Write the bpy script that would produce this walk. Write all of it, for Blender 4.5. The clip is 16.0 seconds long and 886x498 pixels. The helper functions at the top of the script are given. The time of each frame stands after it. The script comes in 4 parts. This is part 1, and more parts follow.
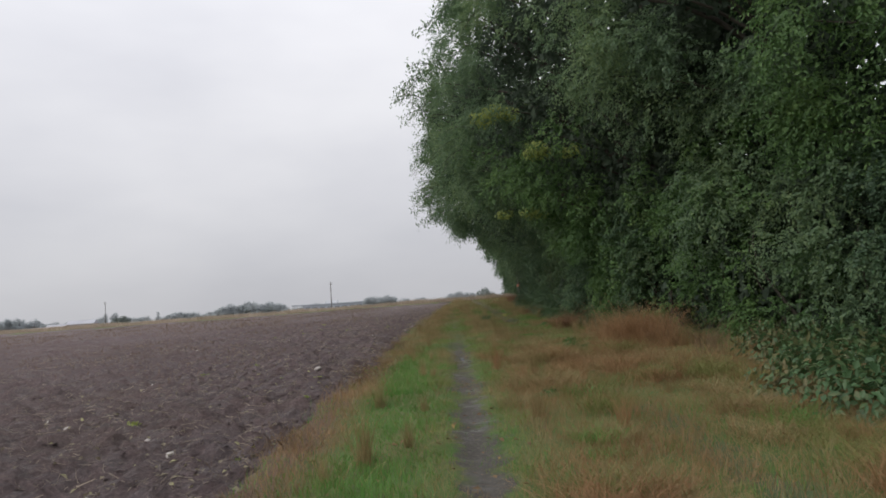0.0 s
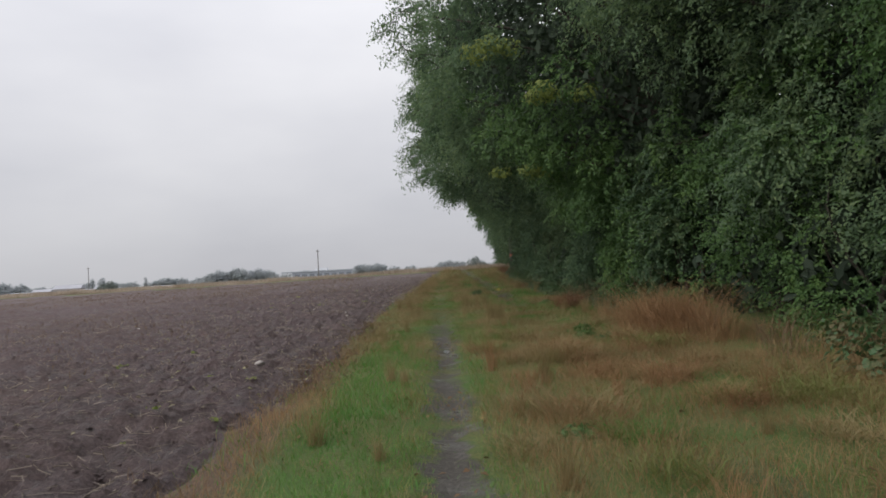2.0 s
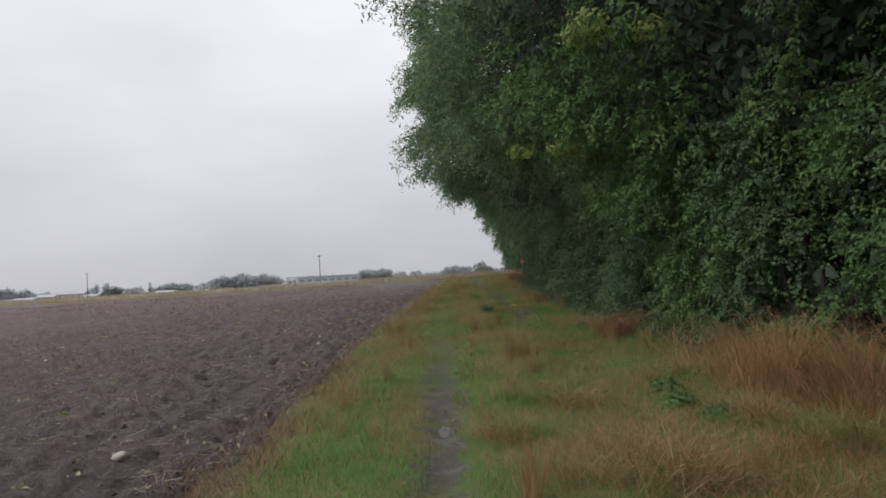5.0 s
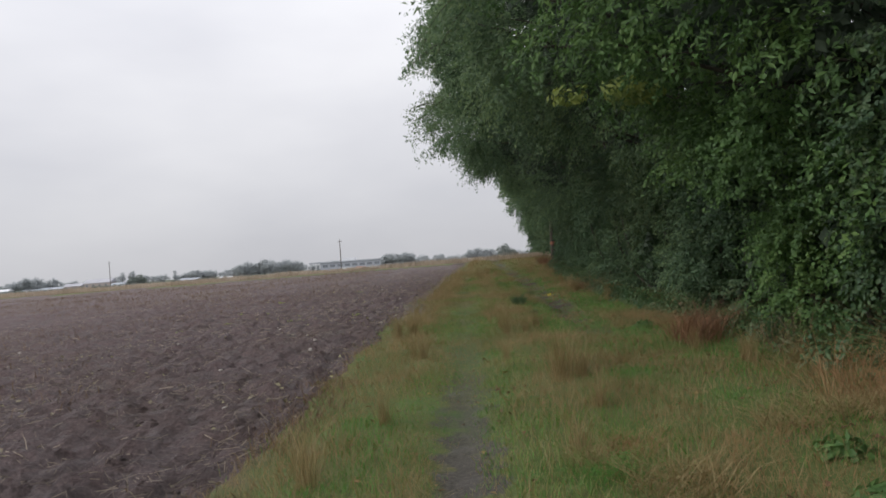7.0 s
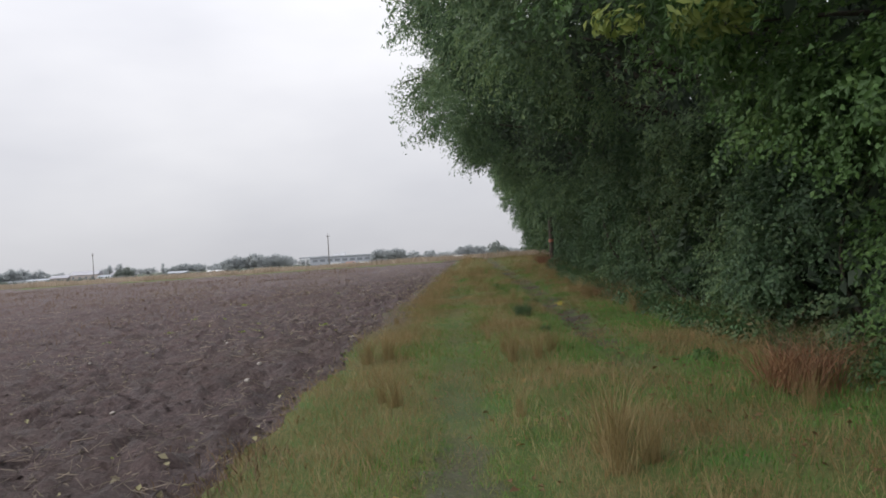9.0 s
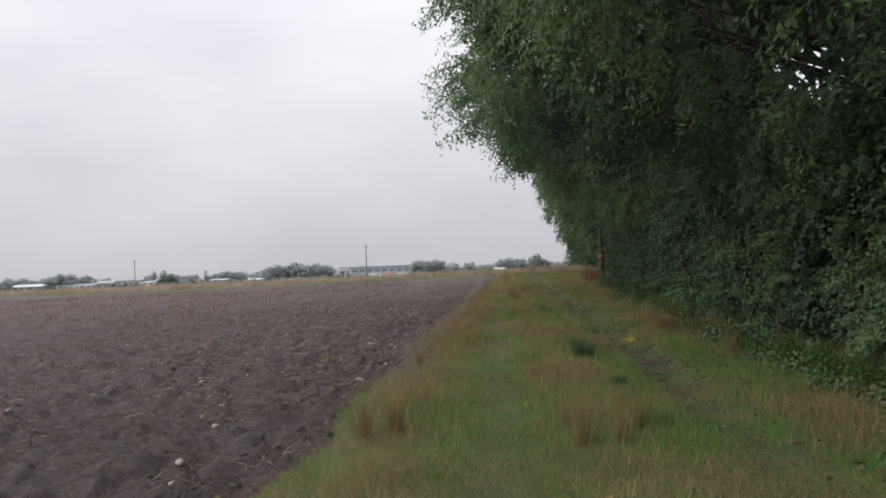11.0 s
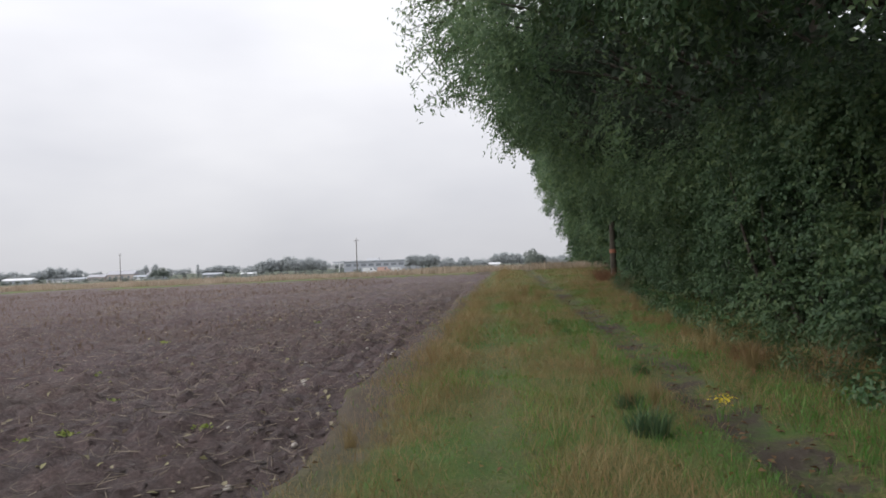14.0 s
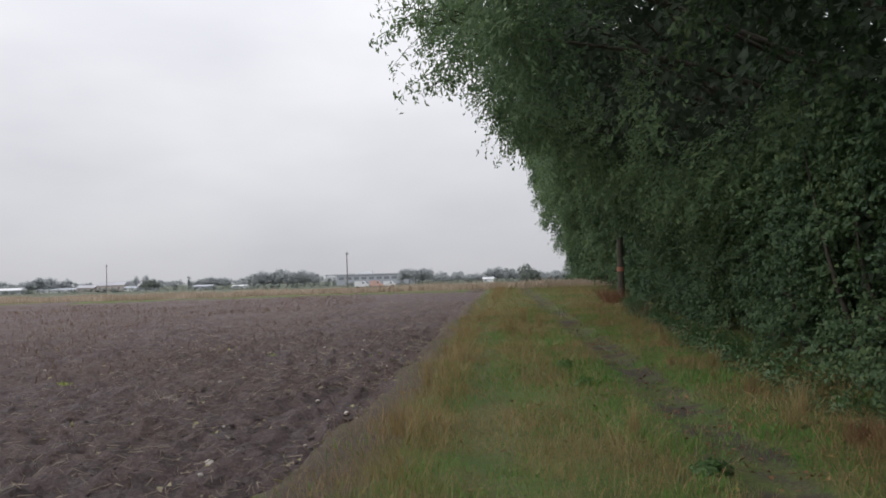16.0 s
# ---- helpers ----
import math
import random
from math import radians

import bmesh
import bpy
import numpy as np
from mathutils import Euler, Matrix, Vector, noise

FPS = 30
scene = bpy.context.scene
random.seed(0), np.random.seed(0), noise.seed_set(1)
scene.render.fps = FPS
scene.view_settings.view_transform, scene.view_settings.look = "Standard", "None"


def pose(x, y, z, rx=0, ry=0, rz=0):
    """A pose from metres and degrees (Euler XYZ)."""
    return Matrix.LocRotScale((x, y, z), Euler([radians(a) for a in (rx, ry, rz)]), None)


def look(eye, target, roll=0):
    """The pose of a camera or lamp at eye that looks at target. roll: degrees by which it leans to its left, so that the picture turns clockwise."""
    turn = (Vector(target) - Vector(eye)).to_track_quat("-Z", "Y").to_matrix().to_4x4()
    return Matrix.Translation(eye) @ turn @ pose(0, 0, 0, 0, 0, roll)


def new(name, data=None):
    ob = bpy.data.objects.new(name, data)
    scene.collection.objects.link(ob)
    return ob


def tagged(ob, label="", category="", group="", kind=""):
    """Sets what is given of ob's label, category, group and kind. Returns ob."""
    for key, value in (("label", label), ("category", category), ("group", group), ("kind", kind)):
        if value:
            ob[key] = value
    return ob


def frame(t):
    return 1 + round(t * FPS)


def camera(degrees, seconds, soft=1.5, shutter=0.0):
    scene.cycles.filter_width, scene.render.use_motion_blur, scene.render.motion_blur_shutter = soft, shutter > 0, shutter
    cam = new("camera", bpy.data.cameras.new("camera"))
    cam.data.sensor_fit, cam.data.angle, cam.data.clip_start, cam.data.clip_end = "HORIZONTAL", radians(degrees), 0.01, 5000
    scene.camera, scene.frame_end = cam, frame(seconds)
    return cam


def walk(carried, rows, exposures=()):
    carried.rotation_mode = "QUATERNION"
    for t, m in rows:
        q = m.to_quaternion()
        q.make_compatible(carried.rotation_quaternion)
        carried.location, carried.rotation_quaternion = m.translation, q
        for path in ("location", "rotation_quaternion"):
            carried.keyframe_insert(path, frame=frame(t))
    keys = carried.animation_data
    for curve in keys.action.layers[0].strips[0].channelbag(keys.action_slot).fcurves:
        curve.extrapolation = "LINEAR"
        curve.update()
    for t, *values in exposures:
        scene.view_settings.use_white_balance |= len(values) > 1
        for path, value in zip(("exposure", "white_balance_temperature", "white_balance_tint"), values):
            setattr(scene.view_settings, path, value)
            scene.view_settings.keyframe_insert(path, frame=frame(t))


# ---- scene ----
cam = camera(60.7, 16.0, soft=1.7)
METRES, EYE, TILT, LEAN, TURN = 26.3, 1.5, 1.2, -0.9, 0.0
ROWS = [
    (0.0, 0.0, 0.0, 0.0, 0.22, 2.73, 4.54),
    (0.5, 0.0004, 0.0327, -0.0005, -0.52, 1.71, 4.91),
    (1.0, 0.0025, 0.0659, 0.0003, -0.87, 0.93, 4.85),
    (1.5, 0.003, 0.1, 0.001, -1.29, 0.62, 4.54),
    (2.0, 0.0061, 0.1317, 0.0014, -0.5, 0.28, 3.96),
    (2.5, 0.0051, 0.1654, 0.0017, -1.07, 0.78, 3.59),
    (3.0, 0.0064, 0.1948, 0.0034, -0.41, 2.95, 3.18),
    (3.5, 0.0062, 0.2278, 0.0021, -1.42, 2.48, 2.83),
    (4.0, 0.008, 0.2572, 0.0022, -1.05, 1.24, 3.09),
    (6.5, 0.0131, 0.4124, 0.0043, 1.0, 0.1, 4.83),
    (7.0, 0.0123, 0.443, 0.003, 1.68, -0.46, 4.92),
    (7.5, 0.0132, 0.4742, 0.0031, 3.23, -0.19, 5.19),
    (8.0, 0.0122, 0.5056, 0.0019, 2.27, -1.19, 4.93),
    (8.5, 0.014, 0.5356, 0.0016, 1.84, -1.59, 4.59),
    (9.0, 0.0112, 0.568, 0.0024, 1.0, -0.8, 4.18),
    (9.5, 0.0125, 0.5991, 0.0029, 3.09, 1.33, 3.38),
    (10.0, 0.0101, 0.6295, 0.0033, 4.27, 0.25, 3.4),
    (12.5, 0.0122, 0.7823, 0.0021, 3.63, 0.38, 2.81),
    (13.0, 0.0122, 0.8143, 0.0015, 4.4, 0.07, 3.0),
    (13.5, 0.0113, 0.8452, 0.0029, 4.61, -0.0, 3.04),
    (14.0, 0.0109, 0.8771, 0.0026, 3.67, -0.14, 3.04),
    (14.5, 0.0104, 0.9069, 0.0037, 2.82, 1.13, 3.37),
    (15.0, 0.0113, 0.9376, 0.0034, 1.6, 1.44, 3.13),
    (15.5, 0.0096, 0.9673, 0.004, 2.21, -0.9, 2.87),
    (16.0, 0.0109, 0.9988, 0.0047, 3.2, 0.9, 2.45),
]
walk(cam, [(t, pose(0, 0, EYE, TILT, LEAN, TURN) @ pose(METRES * x, METRES * y, METRES * z, 90 + pitch, roll, yaw)) for t, x, y, z, yaw, pitch, roll in ROWS],
     exposures=[(0.0, 0.0), (7.0, 0.1), (8.5, 0.22), (9.5, 0.14), (10.0, 0.04), (12.5, 0.24), (13.0, 0.1), (14.0, 0.26), (14.5, 0.24), (15.0, 0.14), (15.5, 0.26), (16.0, 0.1)])

# ---- world, sun, exposure ----
world = bpy.data.worlds.new("overcast")
scene.world = world
world.use_nodes = True
wn, wl = world.node_tree.nodes, world.node_tree.links
wn.clear()
sky = wn.new("ShaderNodeTexSky")
sky.sky_type, sky.sun_disc = "NISHITA", False
sky.sun_elevation, sky.sun_rotation = radians(36), radians(-127)
skyb = wn.new("ShaderNodeBackground")
skyb.inputs[1].default_value = 0.06
wl.new(sky.outputs[0], skyb.inputs[0])
wc = wn.new("ShaderNodeTexCoord")
wmap = wn.new("ShaderNodeMapping")
wmap.inputs["Scale"].default_value = (1.0, 1.0, 2.6)
wl.new(wc.outputs["Generated"], wmap.inputs[0])
cl = wn.new("ShaderNodeTexNoise")
cl.inputs["Scale"].default_value, cl.inputs["Detail"].default_value, cl.inputs["Roughness"].default_value = 2.2, 4.0, 0.5
wl.new(wmap.outputs[0], cl.inputs["Vector"])
cr = wn.new("ShaderNodeValToRGB")
cr.color_ramp.elements[0].position, cr.color_ramp.elements[0].color = 0.3, (0.585, 0.59, 0.635, 1)
cr.color_ramp.elements[1].position, cr.color_ramp.elements[1].color = 0.68, (0.72, 0.72, 0.752, 1)
wl.new(cl.outputs["Fac"], cr.inputs[0])
# an overcast sky is about three times as bright overhead as at the horizon
wsep = wn.new("ShaderNodeSeparateXYZ")
wl.new(wc.outputs["Generated"], wsep.inputs[0])
wgrad = wn.new("ShaderNodeMapRange")
wgrad.inputs["To Min"].default_value, wgrad.inputs["To Max"].default_value = 0.84, 2.4
wl.new(wsep.outputs[2], wgrad.inputs["Value"])
clb = wn.new("ShaderNodeBackground")
wl.new(wgrad.outputs[0], clb.inputs[1])
wl.new(cr.outputs[0], clb.inputs[0])
wm = wn.new("ShaderNodeMixShader")
wm.inputs[0].default_value = 0.95
wl.new(skyb.outputs[0], wm.inputs[1]), wl.new(clb.outputs[0], wm.inputs[2])
wo = wn.new("ShaderNodeOutputWorld")
wl.new(wm.outputs[0], wo.inputs[0])
sun_data = bpy.data.lights.new("sun", "SUN")
sun_data.energy, sun_data.angle, sun_data.color = 1.5, radians(40), (1.0, 0.97, 0.93)
sun = new("sun", sun_data)
sun.matrix_world = look((-40, -5, 33), (0, 25, 0))

# ---- ground shape ----
SX, SY = 0.01571, 0.02095
LINE_Y, LINE_H = [66, 110, 160, 220, 420, 600, 2600], [1.38, 0.8, 0.0, -0.9, -2.2, -3.1, -6.0]
RS = np.random.RandomState(7)


def hash2(i, j, seed):
    v = np.sin(i * 127.1 + j * 311.7 + seed * 74.7) * 43758.5453
    return v - np.floor(v)


def vnoise(x, y, scale, seed=0):
    """Smooth value noise, 0 to 1, with features about scale metres wide."""
    x, y = np.asarray(x, float) / scale, np.asarray(y, float) / scale
    i, j = np.floor(x), np.floor(y)
    u, v = x - i, y - j
    u, v = u * u * (3 - 2 * u), v * v * (3 - 2 * v)
    a, b = hash2(i, j, seed), hash2(i + 1, j, seed)
    c, d = hash2(i, j + 1, seed), hash2(i + 1, j + 1, seed)
    return (a * (1 - u) + b * u) * (1 - v) + (c * (1 - u) + d * u) * v


def smooth(a, b, v):
    t = np.clip((np.asarray(v, float) - a) / (b - a), 0, 1)
    return t * t * (3 - 2 * t)


def edge_x(y):
    """Where the ploughed soil meets the grass."""
    y = np.asarray(y, float)
    return np.interp(y, [0, 8, 18, 31, 36, 52, 66], [-2.0, -1.85, -1.4, -1.25, -1.05, -0.5, 0.3]) + 0.24 * (vnoise(y, y * 0, 1.3, 3) - 0.5) + 0.12 * (vnoise(y, y * 0, 0.35, 4) - 0.5)


def field_end(x):
    return 65 - 0.32 * np.minimum(np.asarray(x, float), 4)


def base_z(x, y):
    x, y = np.asarray(x, float), np.asarray(y, float)
    near = SX * np.clip(x, -70, 25) + SY * np.clip(y, -40, 68)
    far = np.interp(y, LINE_Y, LINE_H)
    w = smooth(62, 100, y)
    return near * (1 - w) + far * w


def soil_amount(x, y):
    return smooth(0.05, -0.12, x - edge_x(y)) * smooth(0.3, -0.3, y - field_end(x))


def ground_z(x, y):
    x, y = np.asarray(x, float), np.asarray(y, float)
    z = base_z(x, y)
    s = soil_amount(x, y)
    near = smooth(62, 40, y)
    clods = 0.035 * (vnoise(x, y, 0.42, 11) - 0.5) + 0.09 * (np.abs(vnoise(x + 0.1 * vnoise(x, y, 0.1, 18), y, 0.23, 12) - 0.5) * 2 - 0.5) + 0.1 * (vnoise(x, y, 0.14, 13) - 0.5) + 0.06 * (hash2(x * 13, y * 7, 2) - 0.5)
    rows = 0.03 * np.sin((x + 0.12 * vnoise(x, y, 1.5, 14)) * 2 * math.pi / 0.75)
    z = z + s * ((clods * 1.15) * (0.35 + 0.65 * near) + 0.4 * rows - 0.06) + s * 0.12 * (vnoise(x, y, 3.0, 15) - 0.5)
    g = (1 - s) * smooth(90, 60, y)
    rut = np.exp(-((x - 0.2) / 0.22) ** 2) * (0.35 + 0.65 * smooth(26, 17, y)) + 0.9 * np.exp(-((x - 2.28) / 0.24) ** 2) * smooth(20, 27, y) + 0.7 * np.exp(-((x - 2.15) / 0.3) ** 2) * smooth(12, 9, y)
    z = z + g * (0.07 * (vnoise(x, y, 0.7, 16) - 0.5) + 0.03 * (vnoise(x, y, 0.22, 17) - 0.5) - 0.055 * rut)
    return z


# ---- materials ----
def material(name, rough=0.8, spec=0.3):
    m = bpy.data.materials.new(name)
    m.use_nodes = True
    n, l = m.node_tree.nodes, m.node_tree.links
    b = n["Principled BSDF"]
    b.inputs["Roughness"].default_value = rough
    b.inputs["Specular IOR Level"].default_value = spec
    return m, n, l, b


def tex_noise(n, l, vec, scale, detail=4.0, rough=0.6):
    t = n.new("ShaderNodeTexNoise")
    t.inputs["Scale"].default_value, t.inputs["Detail"].default_value, t.inputs["Roughness"].default_value = scale, detail, rough
    l.new(vec, t.inputs["Vector"])
    return t.outputs["Fac"]


def ramp(n, l, fac, *stops):
    r = n.new("ShaderNodeValToRGB")
    e = r.color_ramp.elements
    while len(e) < len(stops):
        e.new(0.5)
    for el, (p, c) in zip(e, stops):
        el.position, el.color = p, (*c, 1)
    l.new(fac, r.inputs[0])
    return r.outputs[0]


def mixc(n, l, fac, a, b, mode="MIX"):
    m = n.new("ShaderNodeMix")
    m.data_type, m.blend_type = "RGBA", mode
    for s, v in ((m.inputs[0], fac), (m.inputs[6], a), (m.inputs[7], b)):
        if isinstance(v, (int, float)):
            s.default_value = v
        elif isinstance(v, tuple):
            s.default_value = (*v, 1)
        else:
            l.new(v, s)
    return m.outputs[2]


def bump(n, l, b, height, strength, dist):
    k = n.new("ShaderNodeBump")
    k.inputs["Strength"].default_value, k.inputs["Distance"].default_value = strength, dist
    l.new(height, k.inputs["Height"])
    l.new(k.outputs[0], b.inputs["Normal"])


def place_vec(n):
    return n.new("ShaderNodeNewGeometry").outputs["Position"]


def plain_material(name, a, b, scale=8.0, rough=0.7, bumps=0.3, dist=0.01, metal=0.0):
    """Two tones of one surface mixed at two scales, with a fine relief."""
    m, n, l, p = material(name, rough)
    v = n.new("ShaderNodeTexCoord").outputs["Object"]
    big, fine = tex_noise(n, l, v, scale * 0.2), tex_noise(n, l, v, scale, 6.0)
    f = mixc(n, l, 0.5, big, fine)
    l.new(ramp(n, l, f, (0.35, a), (0.65, b)), p.inputs["Base Color"])
    p.inputs["Metallic"].default_value = metal
    bump(n, l, p, fine, bumps, dist)
    return m


def leaf_material(name, stops, rough=0.5, through_share=0.25, patch=0.6, sheen=0.35):
    """Leaves that differ one from another and in drifts of tone."""
    m, n, l, p = material(name, rough, sheen)
    isl = n.new("ShaderNodeNewGeometry").outputs["Random Per Island"]
    v = place_vec(n)
    drift = tex_noise(n, l, v, patch, 2.0)
    f = n.new("ShaderNodeMath")
    f.operation = "MULTIPLY_ADD"
    f.inputs[1].default_value, f.inputs[2].default_value = 0.4, -0.25
    l.new(isl, f.inputs[0])
    g = n.new("ShaderNodeMath")
    g.operation = "MULTIPLY_ADD"
    g.inputs[1].default_value = 1.1
    l.new(drift, g.inputs[0]), l.new(f.outputs[0], g.inputs[2])
    c = ramp(n, l, g.outputs[0], *stops)
    l.new(c, p.inputs["Base Color"])
    t = n.new("ShaderNodeBsdfTranslucent")
    l.new(c, t.inputs[0])
    x = n.new("ShaderNodeMixShader")
    x.inputs[0].default_value = through_share
    l.new(p.outputs[0], x.inputs[1]), l.new(t.outputs[0], x.inputs[2])
    l.new(x.outputs[0], n["Material Output"].inputs[0])
    return m


def soil_material():
    m, n, l, p = material("ploughed_soil", 0.85, 0.35)
    v = place_vec(n)
    big, mid, fine = tex_noise(n, l, v, 0.25, 3), tex_noise(n, l, v, 3.0, 5), tex_noise(n, l, v, 22.0, 8, 0.78)
    c = ramp(n, l, fine, (0.3, (0.045, 0.033, 0.034)), (0.52, (0.12, 0.089, 0.09)), (0.75, (0.24, 0.187, 0.183)))
    c = mixc(n, l, 0.75, c, ramp(n, l, mid, (0.35, (0.62, 0.6, 0.6)), (0.7, (1.2, 1.15, 1.1))), "MULTIPLY")
    c = mixc(n, l, ramp(n, l, big, (0.45, (0, 0, 0)), (0.75, (0.35, 0.35, 0.35))), c, (0.1, 0.068, 0.045))
    l.new(c, p.inputs["Base Color"])
    l.new(ramp(n, l, mid, (0.4, (0.6, 0.6, 0.6)), (0.6, (0.92, 0.92, 0.92))), p.inputs["Roughness"])
    bump(n, l, p, fine, 1.0, 0.07)
    return m


def verge_material():
    """Earth, moss and trodden thatch under the grass, bare and wet in the wheel ruts."""
    m, n, l, p = material("verge_earth", 0.85, 0.3)
    v = place_vec(n)
    mid, fine = tex_noise(n, l, v, 1.1, 4), tex_noise(n, l, v, 30.0, 6, 0.7)
    grassy = ramp(n, l, fine, (0.3, (0.045, 0.05, 0.018)), (0.5, (0.1, 0.11, 0.035)), (0.72, (0.2, 0.155, 0.07)))
    grassy = mixc(n, l, ramp(n, l, mid, (0.42, (0, 0, 0)), (0.62, (0.8, 0.8, 0.8))), grassy, (0.055, 0.115, 0.024))
    mud = ramp(n, l, fine, (0.3, (0.035, 0.03, 0.026)), (0.55, (0.075, 0.068, 0.058)), (0.78, (0.19, 0.17, 0.14)))
    sep = n.new("ShaderNodeSeparateXYZ")
    l.new(v, sep.inputs[0])

    def math_node(op, a, b=None):
        k = n.new("ShaderNodeMath")
        k.operation = op
        for s, q in zip(k.inputs, (a, b)):
            if q is not None:
                if isinstance(q, (int, float)):
                    s.default_value = q
                else:
                    l.new(q, s)
        return k.outputs[0]

    def span(value, a, b):
        k = n.new("ShaderNodeMapRange")
        k.inputs["From Min"].default_value, k.inputs["From Max"].default_value = a, b
        l.new(value, k.inputs["Value"])
        return k.outputs[0]

    wob = math_node("MULTIPLY", math_node("SUBTRACT", tex_noise(n, l, v, 3.5, 4), 0.5), 0.85)
    xw = math_node("ADD", sep.outputs[0], wob)

    def strip(cx, half, y0, y1):
        d = math_node("ABSOLUTE", math_node("SUBTRACT", xw, cx))
        return math_node("MULTIPLY", span(d, half, half * 0.55), span(sep.outputs[1], y0, y1))

    a = math_node("MULTIPLY", strip(0.2, 0.25, 23.5, 17), span(tex_noise(n, l, v, 1.4, 4), 0.34, 0.5))
    b = math_node("MULTIPLY", strip(2.3, 0.34, 22, 28), span(tex_noise(n, l, v, 1.7, 5), 0.4, 0.56))
    c3 = math_node("MULTIPLY", strip(2.15, 0.24, 9.2, 7.8), 0.4)
    soft = math_node("MULTIPLY", strip(0.3, 0.3, 17, 24), 0.15)
    slant = math_node("ADD", math_node("SUBTRACT", xw, math_node("MULTIPLY", sep.outputs[1], 0.025)), 1.85)
    dirt = math_node("MULTIPLY", span(math_node("ABSOLUTE", slant), 0.55, 0.25), span(sep.outputs[1], 24, 30))
    grassy = mixc(n, l, dirt, grassy, ramp(n, l, fine, (0.3, (0.042, 0.032, 0.024)), (0.55, (0.088, 0.069, 0.05)), (0.78, (0.17, 0.135, 0.1))))
    early = math_node("MULTIPLY", span(math_node("ABSOLUTE", math_node("ADD", xw, 1.75)), 0.6, 0.2), span(sep.outputs[1], 22, 15))
    grassy = mixc(n, l, early, grassy, ramp(n, l, fine, (0.3, (0.05, 0.035, 0.025)), (0.55, (0.12, 0.08, 0.05)), (0.78, (0.22, 0.15, 0.09))))
    tot = math_node("MINIMUM", math_node("ADD", math_node("ADD", a, b), math_node("ADD", c3, soft)), 1.0)
    tanned = mixc(n, l, b, mud, mixc(n, l, 0.5, mud, (0.055, 0.036, 0.026)))
    l.new(mixc(n, l, tot, grassy, tanned), p.inputs["Base Color"])
    wet = ramp(n, l, tex_noise(n, l, v, 1.6, 3), (0.52, (0.9, 0.9, 0.9)), (0.66, (0.25, 0.25, 0.25)))
    l.new(mixc(n, l, a, (0.9, 0.9, 0.9), wet), p.inputs["Roughness"])
    bump(n, l, p, fine, 0.8, 0.03)
    return m


M_SOIL, M_VERGE = soil_material(), verge_material()
M_FARLAND = plain_material("far_pasture", (0.06, 0.075, 0.05), (0.09, 0.1, 0.065), 0.08, 0.9, 0.1)
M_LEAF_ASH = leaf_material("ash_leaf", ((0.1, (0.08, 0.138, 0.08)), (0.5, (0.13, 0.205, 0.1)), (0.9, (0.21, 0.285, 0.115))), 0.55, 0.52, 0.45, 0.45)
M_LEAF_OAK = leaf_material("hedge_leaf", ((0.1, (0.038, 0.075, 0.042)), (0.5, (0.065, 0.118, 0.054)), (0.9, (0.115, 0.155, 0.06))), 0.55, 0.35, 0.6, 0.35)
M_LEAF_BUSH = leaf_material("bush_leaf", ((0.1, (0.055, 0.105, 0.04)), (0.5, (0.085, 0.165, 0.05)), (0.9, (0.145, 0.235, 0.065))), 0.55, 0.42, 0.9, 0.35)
M_LEAF_YELLOW = leaf_material("turning_leaf", ((0.1, (0.12, 0.17, 0.05)), (0.5, (0.19, 0.24, 0.06)), (0.9, (0.28, 0.31, 0.08))), 0.6, 0.4)
# Inner leaves are darker than outer ones: crown shade painted into the colour.
M_LEAF_INNER_SHADE = leaf_material("shade_toned_inner_leaf", ((0.1, (0.04, 0.062, 0.042)), (0.9, (0.07, 0.1, 0.06))), 0.7, 0.35)
M_BRAMBLE = leaf_material("bramble_leaf", ((0.1, (0.03, 0.065, 0.03)), (0.55, (0.06, 0.12, 0.045)), (0.95, (0.16, 0.11, 0.05))))
# Distant leaves are paled to grey: haze is put into their base colour.
M_HAZED_FAR_LEAF = leaf_material("hazed_distant_foliage", ((0.1, (0.34, 0.365, 0.385)), (0.9, (0.42, 0.445, 0.45))), 0.9, 0.45, 0.05)
M_HAZED_MID_LEAF = leaf_material("hazed_field_tree_foliage", ((0.1, (0.14, 0.165, 0.155)), (0.9, (0.2, 0.225, 0.2))), 0.9, 0.3, 0.1)
M_BARK = plain_material("bark", (0.035, 0.03, 0.024), (0.09, 0.08, 0.065), 14.0, 0.9, 0.8, 0.03)
M_GRASS = leaf_material("green_grass", ((0.1, (0.055, 0.145, 0.024)), (0.5, (0.088, 0.222, 0.04)), (0.9, (0.17, 0.27, 0.07))), 0.55, 0.35, 0.8)
M_DRY = leaf_material("dry_grass", ((0.1, (0.15, 0.112, 0.048)), (0.5, (0.25, 0.188, 0.085)), (0.9, (0.4, 0.32, 0.17))), 0.6, 0.35, 0.8)
M_OLIVE = leaf_material("olive_grass", ((0.1, (0.11, 0.135, 0.035)), (0.5, (0.18, 0.2, 0.06)), (0.9, (0.27, 0.26, 0.1))), 0.6, 0.35, 0.8)
M_RUST = leaf_material("russet_grass", ((0.1, (0.17, 0.09, 0.04)), (0.5, (0.29, 0.165, 0.08)), (0.9, (0.42, 0.28, 0.145))), 0.6, 0.35, 1.2)
M_MARGIN = leaf_material("margin_straw", ((0.1, (0.27, 0.21, 0.155)), (0.9, (0.46, 0.38, 0.3))), 0.7, 0.3, 0.3)
M_LITTER = leaf_material("leaf_litter", ((0.1, (0.2, 0.16, 0.12)), (0.5, (0.24, 0.21, 0.14)), (0.9, (0.34, 0.33, 0.15))), 0.7, 0.2, 1.5)
